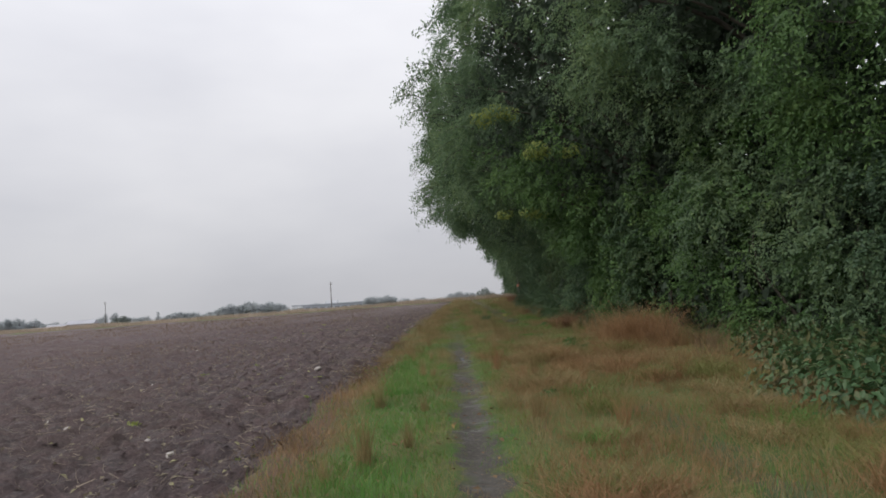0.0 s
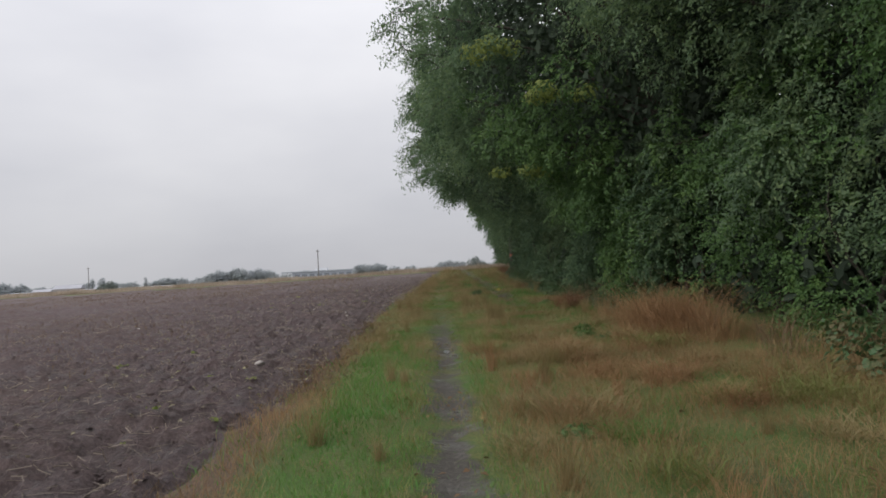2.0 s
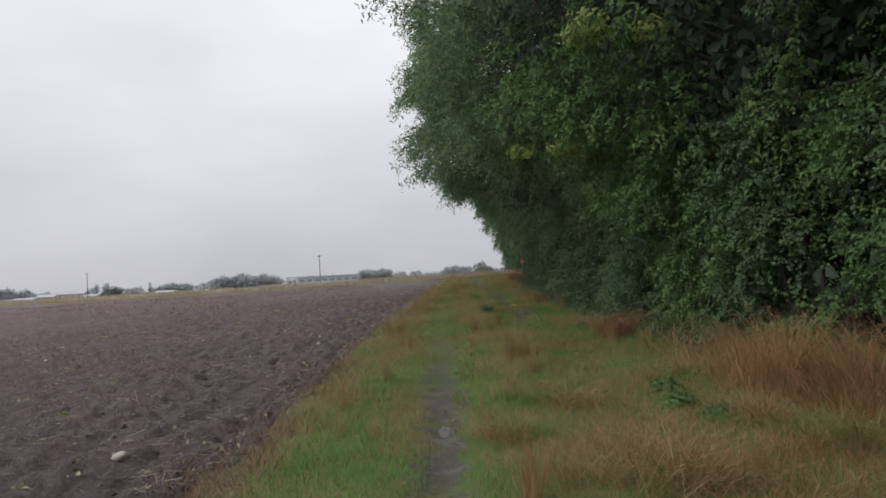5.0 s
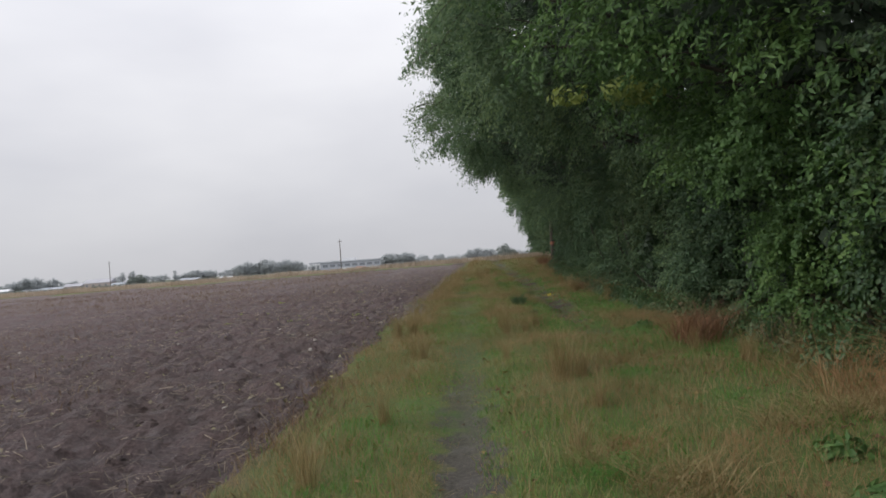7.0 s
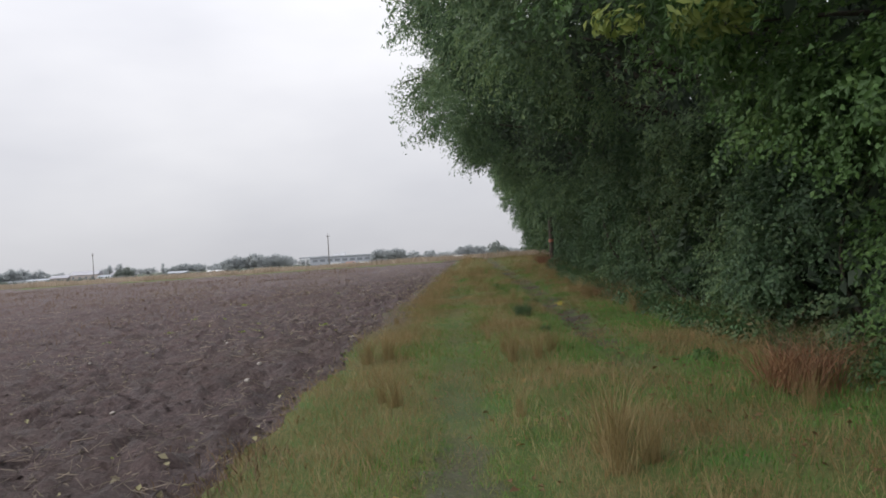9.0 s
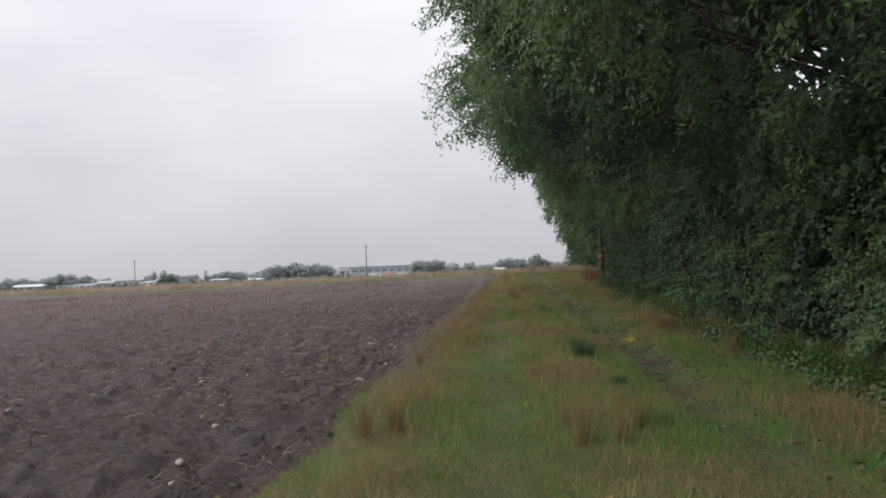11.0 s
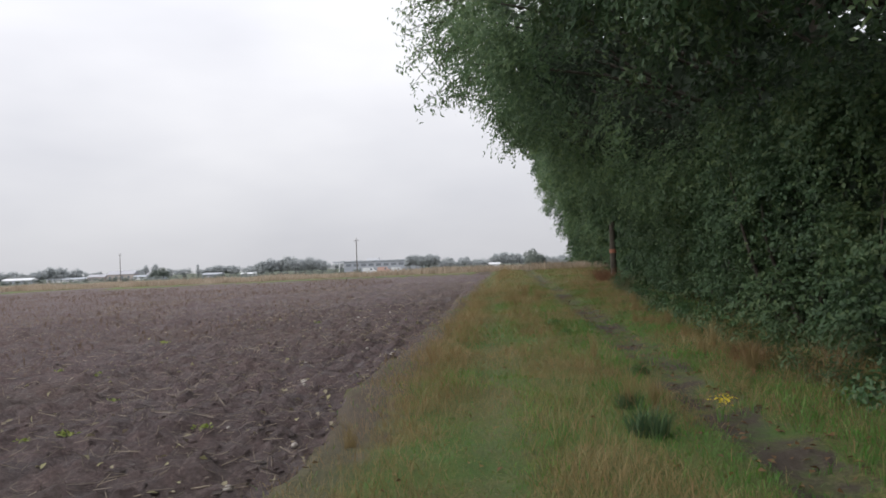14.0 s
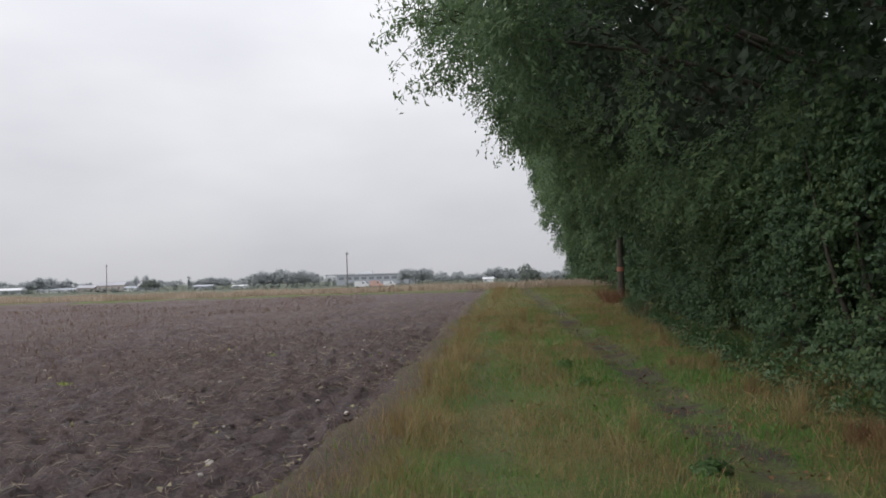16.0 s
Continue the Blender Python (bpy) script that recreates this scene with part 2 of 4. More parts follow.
M_DEAD = leaf_material("dead_stems", ((0.1, (0.085, 0.055, 0.035)), (0.9, (0.2, 0.135, 0.08))), 0.8, 0.2, 1.2)
M_STRAW = leaf_material("straw", ((0.1, (0.1, 0.08, 0.07)), (0.5, (0.19, 0.155, 0.13)), (0.9, (0.4, 0.33, 0.25))), 0.8, 0.1, 1.2)
M_STONE = plain_material("flint", (0.26, 0.24, 0.22), (0.5, 0.46, 0.42), 30.0, 0.7, 0.4)
M_POLE = plain_material("creosoted_pole", (0.1, 0.09, 0.085), (0.16, 0.15, 0.14), 5.0, 0.85)
M_IRON = plain_material("galvanised_iron", (0.25, 0.26, 0.27), (0.36, 0.37, 0.38), 10.0, 0.5, 0.1, 0.01, 0.6)
M_PORCELAIN = plain_material("porcelain", (0.3, 0.3, 0.3), (0.4, 0.4, 0.4), 10.0, 0.3)
# Distant cladding, roofs, glass and red paint have haze mixed into the colour.
M_CLAD = plain_material("hazed_grey_cladding", (0.27, 0.29, 0.33), (0.33, 0.35, 0.39), 0.4, 0.6)
M_ROOF = plain_material("hazed_grey_roof", (0.3, 0.32, 0.36), (0.37, 0.39, 0.43), 0.5, 0.7)
M_WHITE = plain_material("white_paint", (0.5, 0.51, 0.53), (0.6, 0.61, 0.63), 0.6, 0.5)
M_BRICKFAR = plain_material("pale_brick", (0.3, 0.27, 0.26), (0.38, 0.34, 0.32), 0.8, 0.8)
M_SLATE = plain_material("slate", (0.3, 0.3, 0.33), (0.36, 0.36, 0.39), 0.6, 0.6)
M_RED = plain_material("hazed_red_paint", (0.42, 0.27, 0.23), (0.48, 0.32, 0.28), 0.7, 0.5)
M_TYRE = plain_material("tyre_rubber", (0.02, 0.02, 0.02), (0.04, 0.04, 0.04), 10.0, 0.9)
M_GLASS, _n, _l, _p = material("hazed_window_glass", 0.06, 0.6)
_p.inputs["Base Color"].default_value = (0.16, 0.175, 0.2, 1)
M_FLOWER = leaf_material("yellow_petals", ((0.1, (0.5, 0.38, 0.03)), (0.9, (0.75, 0.6, 0.06))), 0.6, 0.3)
M_FALLEN = leaf_material("fallen_leaf", ((0.1, (0.08, 0.045, 0.022)), (0.6, (0.17, 0.1, 0.05)), (0.9, (0.38, 0.28, 0.09))), 0.7, 0.2)
M_RUSTLEAF = leaf_material("dead_bracken_leaf", ((0.1, (0.1, 0.05, 0.03)), (0.5, (0.2, 0.1, 0.055)), (0.9, (0.3, 0.17, 0.09))), 0.7, 0.3, 1.5)
M_WATER, _n, _l, _p = material("puddle_water", 0.22, 0.4)
_p.inputs["Base Color"].default_value = (0.035, 0.032, 0.028, 1)
bump(_n, _l, _p, tex_noise(_n, _l, place_vec(_n), 22.0, 3), 0.5, 0.02)
M_TAPE = plain_material("faded_orange_band", (0.22, 0.09, 0.06), (0.3, 0.13, 0.08), 12.0, 0.6)


# ---- mesh helpers ----
def raw_mesh(name, verts, faces_list, mat, smooth_faces=False):
    """verts: (n, 3); faces_list: arrays (m, k) of corner indices."""
    me = bpy.data.meshes.new(name)
    loops = np.concatenate([f.ravel() for f in faces_list]).astype(np.int32)
    sizes = np.concatenate([np.full(len(f), f.shape[1], np.int32) for f in faces_list])
    starts = np.concatenate(([0], np.cumsum(sizes)[:-1])).astype(np.int32)
    me.vertices.add(len(verts)), me.loops.add(len(loops)), me.polygons.add(len(sizes))
    me.vertices.foreach_set("co", np.asarray(verts, np.float32).ravel())
    me.loops.foreach_set("vertex_index", loops)
    me.polygons.foreach_set("loop_start", starts)
    if smooth_faces:
        me.polygons.foreach_set("use_smooth", np.ones(len(sizes), bool))
    me.materials.append(mat)
    me.update(calc_edges=True)
    me.validate()
    return me


def empty(name, x, y, z, label, category, group="", kind=""):
    ob = new(name)
    ob.location = (x, y, z)
    ob.empty_display_size = 0.2
    return tagged(ob, label, category, group, kind)


def attach(name, me, parent, label=""):
    """A mesh part in world coordinates under a thing that is not turned."""
    ob = new(name, me)
    ob.parent = parent
    p, at = parent, Vector((0, 0, 0))
    while p:
        at, p = at + p.location, p.parent
    ob.location = -at
    return tagged(ob, label) if label else ob


def bm_mesh(bm, name, mat, shade=False):
    me = bpy.data.meshes.new(name)
    bm.to_mesh(me)
    bm.free()
    me.materials.append(mat)
    if shade:
        for q in me.polygons:
            q.use_smooth = True
    return me


def part(name, bm, mat, parent, label="", shade=False):
    """A bmesh in the thing's own coordinates as one part."""
    ob = new(name, bm_mesh(bm, name, mat, shade))
    ob.parent = parent
    return tagged(ob, label) if label else ob


def box_bm(x0, y0, z0, x1, y1, z1, bevel=0.0):
    bm = bmesh.new()
    bmesh.ops.create_cube(bm, size=1, matrix=Matrix.LocRotScale(((x0 + x1) / 2, (y0 + y1) / 2, (z0 + z1) / 2), None, (x1 - x0, y1 - y0, z1 - z0)))
    if bevel:
        bmesh.ops.bevel(bm, geom=bm.edges[:], offset=bevel, segments=2, affect="EDGES")
    return bm


def tube_arrays(points, radii, sides=7):
    """A tapered tube along a line of points."""
    pts = np.asarray(points, float)
    k = len(pts)
    tang = np.gradient(pts, axis=0)
    tang /= np.linalg.norm(tang, axis=1)[:, None] + 1e-9
    ref = np.where(np.abs(tang[:, 2:3]) > 0.9, np.array([[1.0, 0, 0]]), np.array([[0, 0, 1.0]]))
    u = np.cross(tang, ref)
    u /= np.linalg.norm(u, axis=1)[:, None] + 1e-9
    w = np.cross(tang, u)
    a = np.arange(sides) * 2 * math.pi / sides
    v = pts[:, None] + np.asarray(radii)[:, None, None] * (np.cos(a)[None, :, None] * u[:, None] + np.sin(a)[None, :, None] * w[:, None])
    f = []
    for i in range(k - 1):
        for j in range(sides):
            f.append((i * sides + j, i * sides + (j + 1) % sides, (i + 1) * sides + (j + 1) % sides, (i + 1) * sides + j))
    return v.reshape(-1, 3), np.array(f)


def join_arrays(chunks):
    vs, fs, off = [], [], 0
    for v, f in chunks:
        vs.append(v), fs.append(f + off)
        off += len(v)
    return np.concatenate(vs), np.concatenate(fs)


def leaf_arrays(centres, normals, length, width, rs, droop=0.3):
    """Folded, pointed leaves: four corners and two faces each."""
    n = len(centres)
    nrm = normals / (np.linalg.norm(normals, axis=1)[:, None] + 1e-9)
    r = rs.normal(size=(n, 3))
    r[:, 2] -= droop * 2
    t = r - (r * nrm).sum(1)[:, None] * nrm
    t /= np.linalg.norm(t, axis=1)[:, None] + 1e-9
    s = np.cross(nrm, t)
    ln = length * rs.uniform(0.6, 1.3, n)[:, None]
    wd = width * rs.uniform(0.6, 1.3, n)[:, None]
    lift = nrm * wd * 0.3
    v = np.stack([centres - t * ln * 0.5, centres + s * wd * 0.5 + lift, centres + t * ln * 0.5, centres - s * wd * 0.5 + lift], 1)
    i = np.arange(n)[:, None] * 4
    f = np.concatenate([i + np.array([[0, 1, 2]]), i + np.array([[0, 2, 3]])])
    return v.reshape(-1, 3), f


def lobe_leaves(centres, radii, per, length, width, rs, flat=0.75, spread=0.35):
    """Leaves over the outside of many uneven clumps."""
    k = len(centres)
    idx = np.repeat(np.arange(k), per)
    d = rs.normal(size=(len(idx), 3))
    d /= np.linalg.norm(d, axis=1)[:, None]
    rr = radii[idx] * (1 - spread * rs.uniform(0, 1, len(idx)) ** 1.5 + 0.15 * np.clip(rs.normal(size=len(idx)), -1.5, 1.3))
    p = centres[idx] + d * rr[:, None] * np.array([1, 1, flat])
    nrm = d + rs.normal(size=d.shape) * 0.34 + np.array([-0.4, -0.35, 0.2])
    return leaf_arrays(p, nrm, length, width, rs)


def spray_leaves(centres, radii, density, length, width, rs, per=14, flat=0.8, droop=0.3):
    """Branchlets that stand out of uneven clumps, each with two ranks of hanging leaves."""
    counts = np.maximum(6, (density * radii ** 2).astype(int))
    idx = np.repeat(np.arange(len(centres)), counts)
    n = len(idx)
    d = rs.normal(size=(n, 3))
    d /= np.linalg.norm(d, axis=1)[:, None]
    d[:, 0] = np.where(rs.uniform(0, 1, n) < 0.6, -np.abs(d[:, 0]), d[:, 0])
    r = radii[idx][:, None]
    start = centres[idx] + d * r * rs.uniform(0.3, 0.72, n)[:, None] * np.array([1, 1, flat])
    axis = d * 0.85 + np.array([0, 0, -droop]) + rs.normal(size=(n, 3)) * 0.3
    axis /= np.linalg.norm(axis, axis=1)[:, None]
    reach = (0.16 + 0.36 * r) * rs.uniform(0.6, 1.25, n)[:, None]
    side = np.cross(axis, np.array([0, 0, 1.0]) + 0.4 * rs.normal(size=(n, 3)))
    side /= np.linalg.norm(side, axis=1)[:, None] + 1e-9
    t = np.tile((np.arange(per) + 0.5) / per, n)[:, None]
    k = np.repeat(np.arange(n), per)
    hand = np.where(np.tile(np.arange(per), n) % 2, 1.0, -1.0)[:, None]
    p = start[k] + axis[k] * reach[k] * t + side[k] * hand * length * 0.55 * (1.15 - 0.6 * t)
    p[:, 2] -= (0.3 * reach[k] * t ** 2)[:, 0] + 0.2 * length
    p += rs.normal(size=p.shape) * length * 0.22
    nrm = 0.6 * d[k] + rs.normal(size=p.shape) * 0.4 + np.array([-0.3, -0.25, 0.55])
    return leaf_arrays(p, nrm, length, width, rs, droop + 0.25)


def blade_arrays(x, y, z, h, w, rs, lean=0.35, curl=0.4):
    """Bent grass blades: five corners each."""
    n = len(x)
    a, b = rs.uniform(0, 2 * math.pi, n), rs.uniform(0, 2 * math.pi, n)
    ln = h * lean * rs.uniform(0.2, 1.4, n)
    base = np.stack([x, y, z - 0.02], 1)
    dirv = np.stack([np.cos(a), np.sin(a), np.zeros(n)], 1)
    side = np.stack([np.cos(b), np.sin(b), np.zeros(n)], 1) * (w * 0.5)[:, None]
    up = np.array([[0, 0, 1.0]])
    mid = base + up * (h * 0.6)[:, None] + dirv * (ln * 0.35)[:, None]
    tip = base + up * (h * (1 - curl * rs.uniform(0, 0.5, n)))[:, None] + dirv * ln[:, None]
    v = np.stack([base - side, base + side, mid + side * 0.8, mid - side * 0.8, tip], 1).reshape(-1, 3)
    i = np.arange(n)[:, None] * 5
    return v, i + np.array([[0, 1, 2, 3]]), i + np.array([[3, 2, 4]])


# ---- ground: one sheet to the horizon ----
def graded(parts_list):
    out = [np.arange(a, b, s) for a, b, s in parts_list]
    return np.unique(np.round(np.concatenate(out), 4))


def build_ground():
    gx = graded([(-1800, -300, 150), (-300, -80, 20), (-80, -30, 2.0), (-30, -12, 0.4), (-12, -6, 0.12), (-6, 4.6, 0.075), (4.6, 9, 0.3), (9, 30, 3), (30, 300, 30), (300, 1801, 150)])
    gy = graded([(-300, -20, 20), (-20, 2, 1.0), (2, 45, 0.1), (45, 72, 0.25), (72, 130, 3), (130, 700, 20), (700, 2601, 190)])
    X, Y = np.meshgrid(gx, gy)
    wob = (X > -14) & (X < 4.5) & (Y > 2) & (Y < 60)
    X2 = X + wob * 0.03 * (hash2(X * 31, Y * 17, 5) - 0.5)
    Z = ground_z(X2, Y)
    nx, ny = len(gx), len(gy)
    i, j = np.meshgrid(np.arange(nx - 1), np.arange(ny - 1))
    a = (j * nx + i).ravel()
    faces = np.stack([a, a + 1, a + nx + 1, a + nx], 1)
    me = raw_mesh("ground", np.stack([X2.ravel(), Y.ravel(), Z.ravel()], 1), [faces], M_SOIL, True)
    me.materials.append(M_VERGE), me.materials.append(M_FARLAND)
    cx, cy = (X[:-1, :-1] + X[1:, 1:]).ravel() / 2, (Y[:-1, :-1] + Y[1:, 1:]).ravel() / 2
    idx = np.where(soil_amount(cx, cy) > 0.5, 0, np.where((cy > field_end(cx) + np.where(cx < -1, 2.0, 8.0)) | (cx > 40), 2, 1)).astype(np.int32)
    me.polygons.foreach_set("material_index", idx)
    tagged(new("ground", me), "ploughed brown field beside a rutted grassy verge", "ground", kind="structure")


build_ground()

# ---- tree line ----
Y_BASE = ([0, 8, 13, 16, 20, 24, 33, 46, 54, 64, 90], [6.6, 6.5, 6.1, 5.4, 4.4, 4.2, 4.0, 4.6, 5.6, 5.9, 6.4])
Y_OVER = ([0, 12, 16, 20, 24, 28, 31, 35, 40, 46, 52, 60, 90], [0.15, 0.25, 0.45, 0.66, 0.85, 0.8, 0.74, 0.9, 1.06, 0.92, 0.73, 0.56, 0.48])
Z_OUT = ([0, 2.3, 3.0, 3.7, 4.4, 5.2, 6.0, 8.0, 10.0, 12.0], [0, 0.1, 0.6, 1.7, 3.0, 4.2, 4.9, 5.6, 5.2, 3.4])


def face_x(y, z):
    """How far the foliage stands out towards the track; z from the ground."""
    y, z = np.asarray(y, float), np.asarray(z, float)
    big = 1.5 * (vnoise(y, z, 2.3, 21) - 0.5) + 0.9 * (vnoise(y, z, 1.1, 22) - 0.5)
    return np.interp(y, *Y_BASE) - np.interp(z, *Z_OUT) * np.interp(y, *Y_OVER) + big


TREES = [(8.5, 3.5), (9.2, 9.5), (8.6, 15.5), (7.9, 21.5), (7.4, 26.5), (8.4, 32.5), (7.5, 38.5), (7.9, 44.5), (8.2, 51.0), (8.4, 58.5), (8.8, 67.0), (9.0, 77.0)]


def in_gap(p, rs):
    """Clumps missing along a line of sight through the wood, where the sky shows."""
    o, d = np.array([6.0, 32.7, 4.9]), np.array([5.6, 12.0, 2.9])
    d = d / np.linalg.norm(d)
    q = p - o
    along = q @ d
    off = np.linalg.norm(q - along[:, None] * d, axis=1)
    return (along > -3.5) & (rs.uniform(0, 1, len(p)) < 1.25 * np.exp(-(off / (1.25 + 0.06 * np.maximum(along, 0))) ** 2))


def limb(a, b, r, rs, sag=0.0):
    t = np.linspace(0, 1, 7)[:, None]
    p = np.array(a) * (1 - t) + np.array(b) * t
    p += np.sin(t * math.pi) * np.array([[0, 0, 0.5 - sag]]) + np.sin(t * math.pi) * rs.normal(size=(1, 3)) * 0.25
    return tube_arrays(p, r * (1 - 0.85 * t[:, 0]), 6)


def build_trees():
    rs = np.random.RandomState(33)
    ty = np.array([t[1] for t in TREES])
    cuts = (ty[1:] + ty[:-1]) / 2
    # outer clumps on the face of the line, from 2.4 m up; shrubs stand below them
    n = 1250
    y = rs.uniform(1, 84, n)
    z = rs.uniform(2.3, 12.2, n)
    rad = 0.45 + 0.75 * rs.uniform(0, 1, n) ** 1.4
    keep = rs.uniform(0, 1, n) < np.where(y > 52, 0.8, 1.0)
    keep &= ~in_gap(np.stack([face_x(y, z) + 0.6, y, z + 0.7], 1), rs)
    x = face_x(y, z) + rad * 0.85 + rs.uniform(-0.15, 0.5, n)
    keep &= (x - 0.85 * rad > np.where(y < 33, -0.3, -0.95)) | (z < 5.0)
    x, y, z, rad = x[keep], y[keep], z[keep], rad[keep]
    outer = np.stack([x, y, z + base_z(x, y)], 1)
    # deeper clumps that close the wood and block light from behind
    m = 1150
    y2, z2 = rs.uniform(0, 86, m), rs.uniform(1.2, 11.8, m)
    x2 = face_x(y2, z2) + rs.uniform(1.7, 3.2, m)
    inner = np.stack([x2, y2, z2 + base_z(x2, y2)], 1)
    inner = inner[~in_gap(inner, rs) & ((inner[:, 0] > 2.4) | (rs.uniform(0, 1, len(inner)) < 0.25))]
    k = 1500
    y3, z3 = rs.uniform(-2, 88, k), rs.uniform(0.6, 12.0, k)
    x3 = np.maximum(face_x(y3, z3) + 3.0, 6.0) + rs.uniform(0, 6, k)
    deep = np.stack([x3, y3, z3 + base_z(x3, y3)], 1)
    deep = deep[~in_gap(deep, rs)]
    # crown-top clumps out of view, added to hold back skylight
    top = np.stack([rs.uniform(4.0, 14, 400), rs.uniform(0, 86, 400), rs.uniform(11.0, 13.0, 400)], 1)
    deep = np.concatenate([deep, top[~in_gap(top, rs)]])
    for i, (tx, yy) in enumerate(TREES):
        gz = float(base_z(tx, yy))
        tree = empty("tree", tx, yy, gz, "tall ash tree in full leaf overhanging the grass verge" if i % 3 else "broad field maple with dark green drooping foliage", "tree", "trees of the tree line")
        def mine(a):
            return a[np.digitize(a[:, 1], cuts) == i]
        o, c, d = np.digitize(outer[:, 1], cuts) == i, mine(inner), mine(deep)
        far = yy > 48
        dense, size = (21, 0.17) if far else (58, 0.09) if yy < 18 else (48, 0.108)
        low = o & (outer[:, 2] < gz + 5.6) & (i == 3)
        v, f = spray_leaves(outer[o & ~low], rad[o & ~low], dense, size, size * 0.45, rs)
        # tree 5 takes the darker hedge leaf, its colour standing in for canopy shade
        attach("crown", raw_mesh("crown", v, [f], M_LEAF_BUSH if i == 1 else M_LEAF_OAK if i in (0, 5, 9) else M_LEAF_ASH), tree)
        if low.any():
            v, f = spray_leaves(outer[low], rad[low], dense, size, size * 0.45, rs)
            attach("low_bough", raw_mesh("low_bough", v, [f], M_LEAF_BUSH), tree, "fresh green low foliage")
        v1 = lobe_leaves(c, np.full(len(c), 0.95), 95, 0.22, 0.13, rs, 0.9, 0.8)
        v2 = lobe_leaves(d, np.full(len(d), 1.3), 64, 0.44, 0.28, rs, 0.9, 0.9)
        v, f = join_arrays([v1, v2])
        attach("inner_crown", raw_mesh("inner_crown", v, [f], M_LEAF_INNER_SHADE), tree, "inner foliage with shade in its leaf colour")
        lean = rs.normal(size=2) * 0.25
        tp = np.array([[tx, yy, gz - 0.2], [tx + lean[0] * 0.3, yy + lean[1] * 0.3, gz + 2], [tx + lean[0] - 0.3, yy + lean[1], gz + 5], [tx + lean[0] - 0.7, yy, gz + 8.5], [tx - 0.6, yy, gz + 11]])
        v, f = tube_arrays(tp, np.array([0.34, 0.26, 0.2, 0.12, 0.04]), 10)
        attach("trunk", raw_mesh("trunk", v, [f], M_BARK, True), tree)
        ends = outer[o]
        ends = ends[rs.permutation(len(ends))[:16]]
        for e in ends:
            h = np.clip((e[2] - gz) * 0.55, 1.2, 8.0)
            st = (tx + lean[0] * 0.3 - 0.05 * h, yy + lean[1] * 0.3, gz + h)
            v, f = limb(st, e, rs.uniform(0.05, 0.1), rs)
            attach("limb", raw_mesh("limb", v, [f], M_BARK, True), tree)
        # fine drooping sprays that break the outline
        tips = outer[o]
        tips = tips[(tips[:, 0] < 2.2) & (tips[:, 2] - gz > 3.6)]
        if len(tips):
            tips = tips[np.argsort(tips[:, 0] + rs.uniform(0, 1.5, len(tips)))[:16]]
            tw, lv = [], []
            for e in tips:
                end = e + np.array([-rs.uniform(0.6, 1.15), rs.uniform(-0.6, 0.4), rs.uniform(-0.5, 0.4)])
                t = np.linspace(0, 1, 5)[:, None]
                ln = e * (1 - t) + end * t - np.array([[0, 0, 0.5]]) * t ** 2
                tw.append(tube_arrays(ln, 0.012 * (1 - 0.7 * t[:, 0]), 4))
                q = ln[rs.randint(1, 5, 60)] + rs.normal(size=(60, 3)) * 0.1 - np.array([0, 0, 0.05])
                lv.append(leaf_arrays(q, rs.normal(size=(60, 3)) + np.array([-0.3, -0.3, 0.4]), 0.13, 0.05, rs, 0.9))
            v, f = join_arrays(lv)
            tagged(attach("leaf_sprays", raw_mesh("leaf_sprays", v, [f], M_LEAF_ASH), tree), kind="stuff")
            v, f = join_arrays(tw)
            tagged(attach("twig_work", raw_mesh("twig_work", v, [f], M_BARK), tree), kind="stuff")
        airy = {4: ((-1.15, 24.1, 8.2), (-0.9, 24.0, 7.7), (-0.5, 24.2, 9.0), (-0.2, 24.1, 7.3), (-0.9, 24.3, 8.8), (-0.4, 24.1, 8.1)),
                6: ((-1.2, 37.9, 7.0), (-0.7, 39.0, 6.4), (-0.85, 40.7, 5.9), (-1.25, 40.0, 6.9), (-0.4, 40.2, 6.2), (-0.8, 38.6, 7.5))}.get(i, ())
        for e in airy:
            e = np.array(e)
            for s in range(3):
                st = e + np.array([rs.uniform(0.5, 0.9), rs.uniform(-0.2, 0.3), rs.uniform(-0.1, 0.35)])
                end = e + np.array([rs.uniform(-0.3, 0.1), rs.uniform(-0.3, 0.3), rs.uniform(-0.4, 0.25)])
                t = np.linspace(0, 1, 5)[:, None]
                ln = st * (1 - t) + end * t + np.array([[0, 0, 0.12]]) * np.sin(t * math.pi)
                v, f = tube_arrays(ln, 0.014 * (1 - 0.75 * t[:, 0]), 5)
                br = attach("branch", raw_mesh("branch", v, [f], M_BARK), tree)
                q = ln[rs.randint(1, 5, 55)] + rs.normal(size=(55, 3)) * np.array([0.12, 0.12, 0.1]) - np.array([0, 0, 0.05])
                v, f = leaf_arrays(q, rs.normal(size=(55, 3)) + np.array([-0.3, -0.3, 0.4]), 0.12, 0.045, rs, 0.9)
                tagged(attach("leaf_sprays", raw_mesh("leaf_sprays", v, [f], M_LEAF_ASH), br), kind="stuff")
        # branches that have begun to turn yellow
        turned = {3: ((2.85, 18.9, 5.2, 0.3), (1.45, 19.4, 6.15, 0.34), (2.4, 21.6, 3.75, 0.26))}.get(i, ())
        for px, py, pz, pr in turned:
            c5 = np.array([[px, py, pz]]) + rs.normal(size=(4, 3)) * np.array([0.3, 0.2, 0.1])
            v, f = lobe_leaves(c5, np.full(4, pr), 70, 0.12, 0.05, rs, 0.5)
            tagged(attach("yellowing_branch", raw_mesh("yellowing_branch", v, [f], M_LEAF_YELLOW), tree, "leaves turning yellow-green"), kind="stuff")


build_trees()


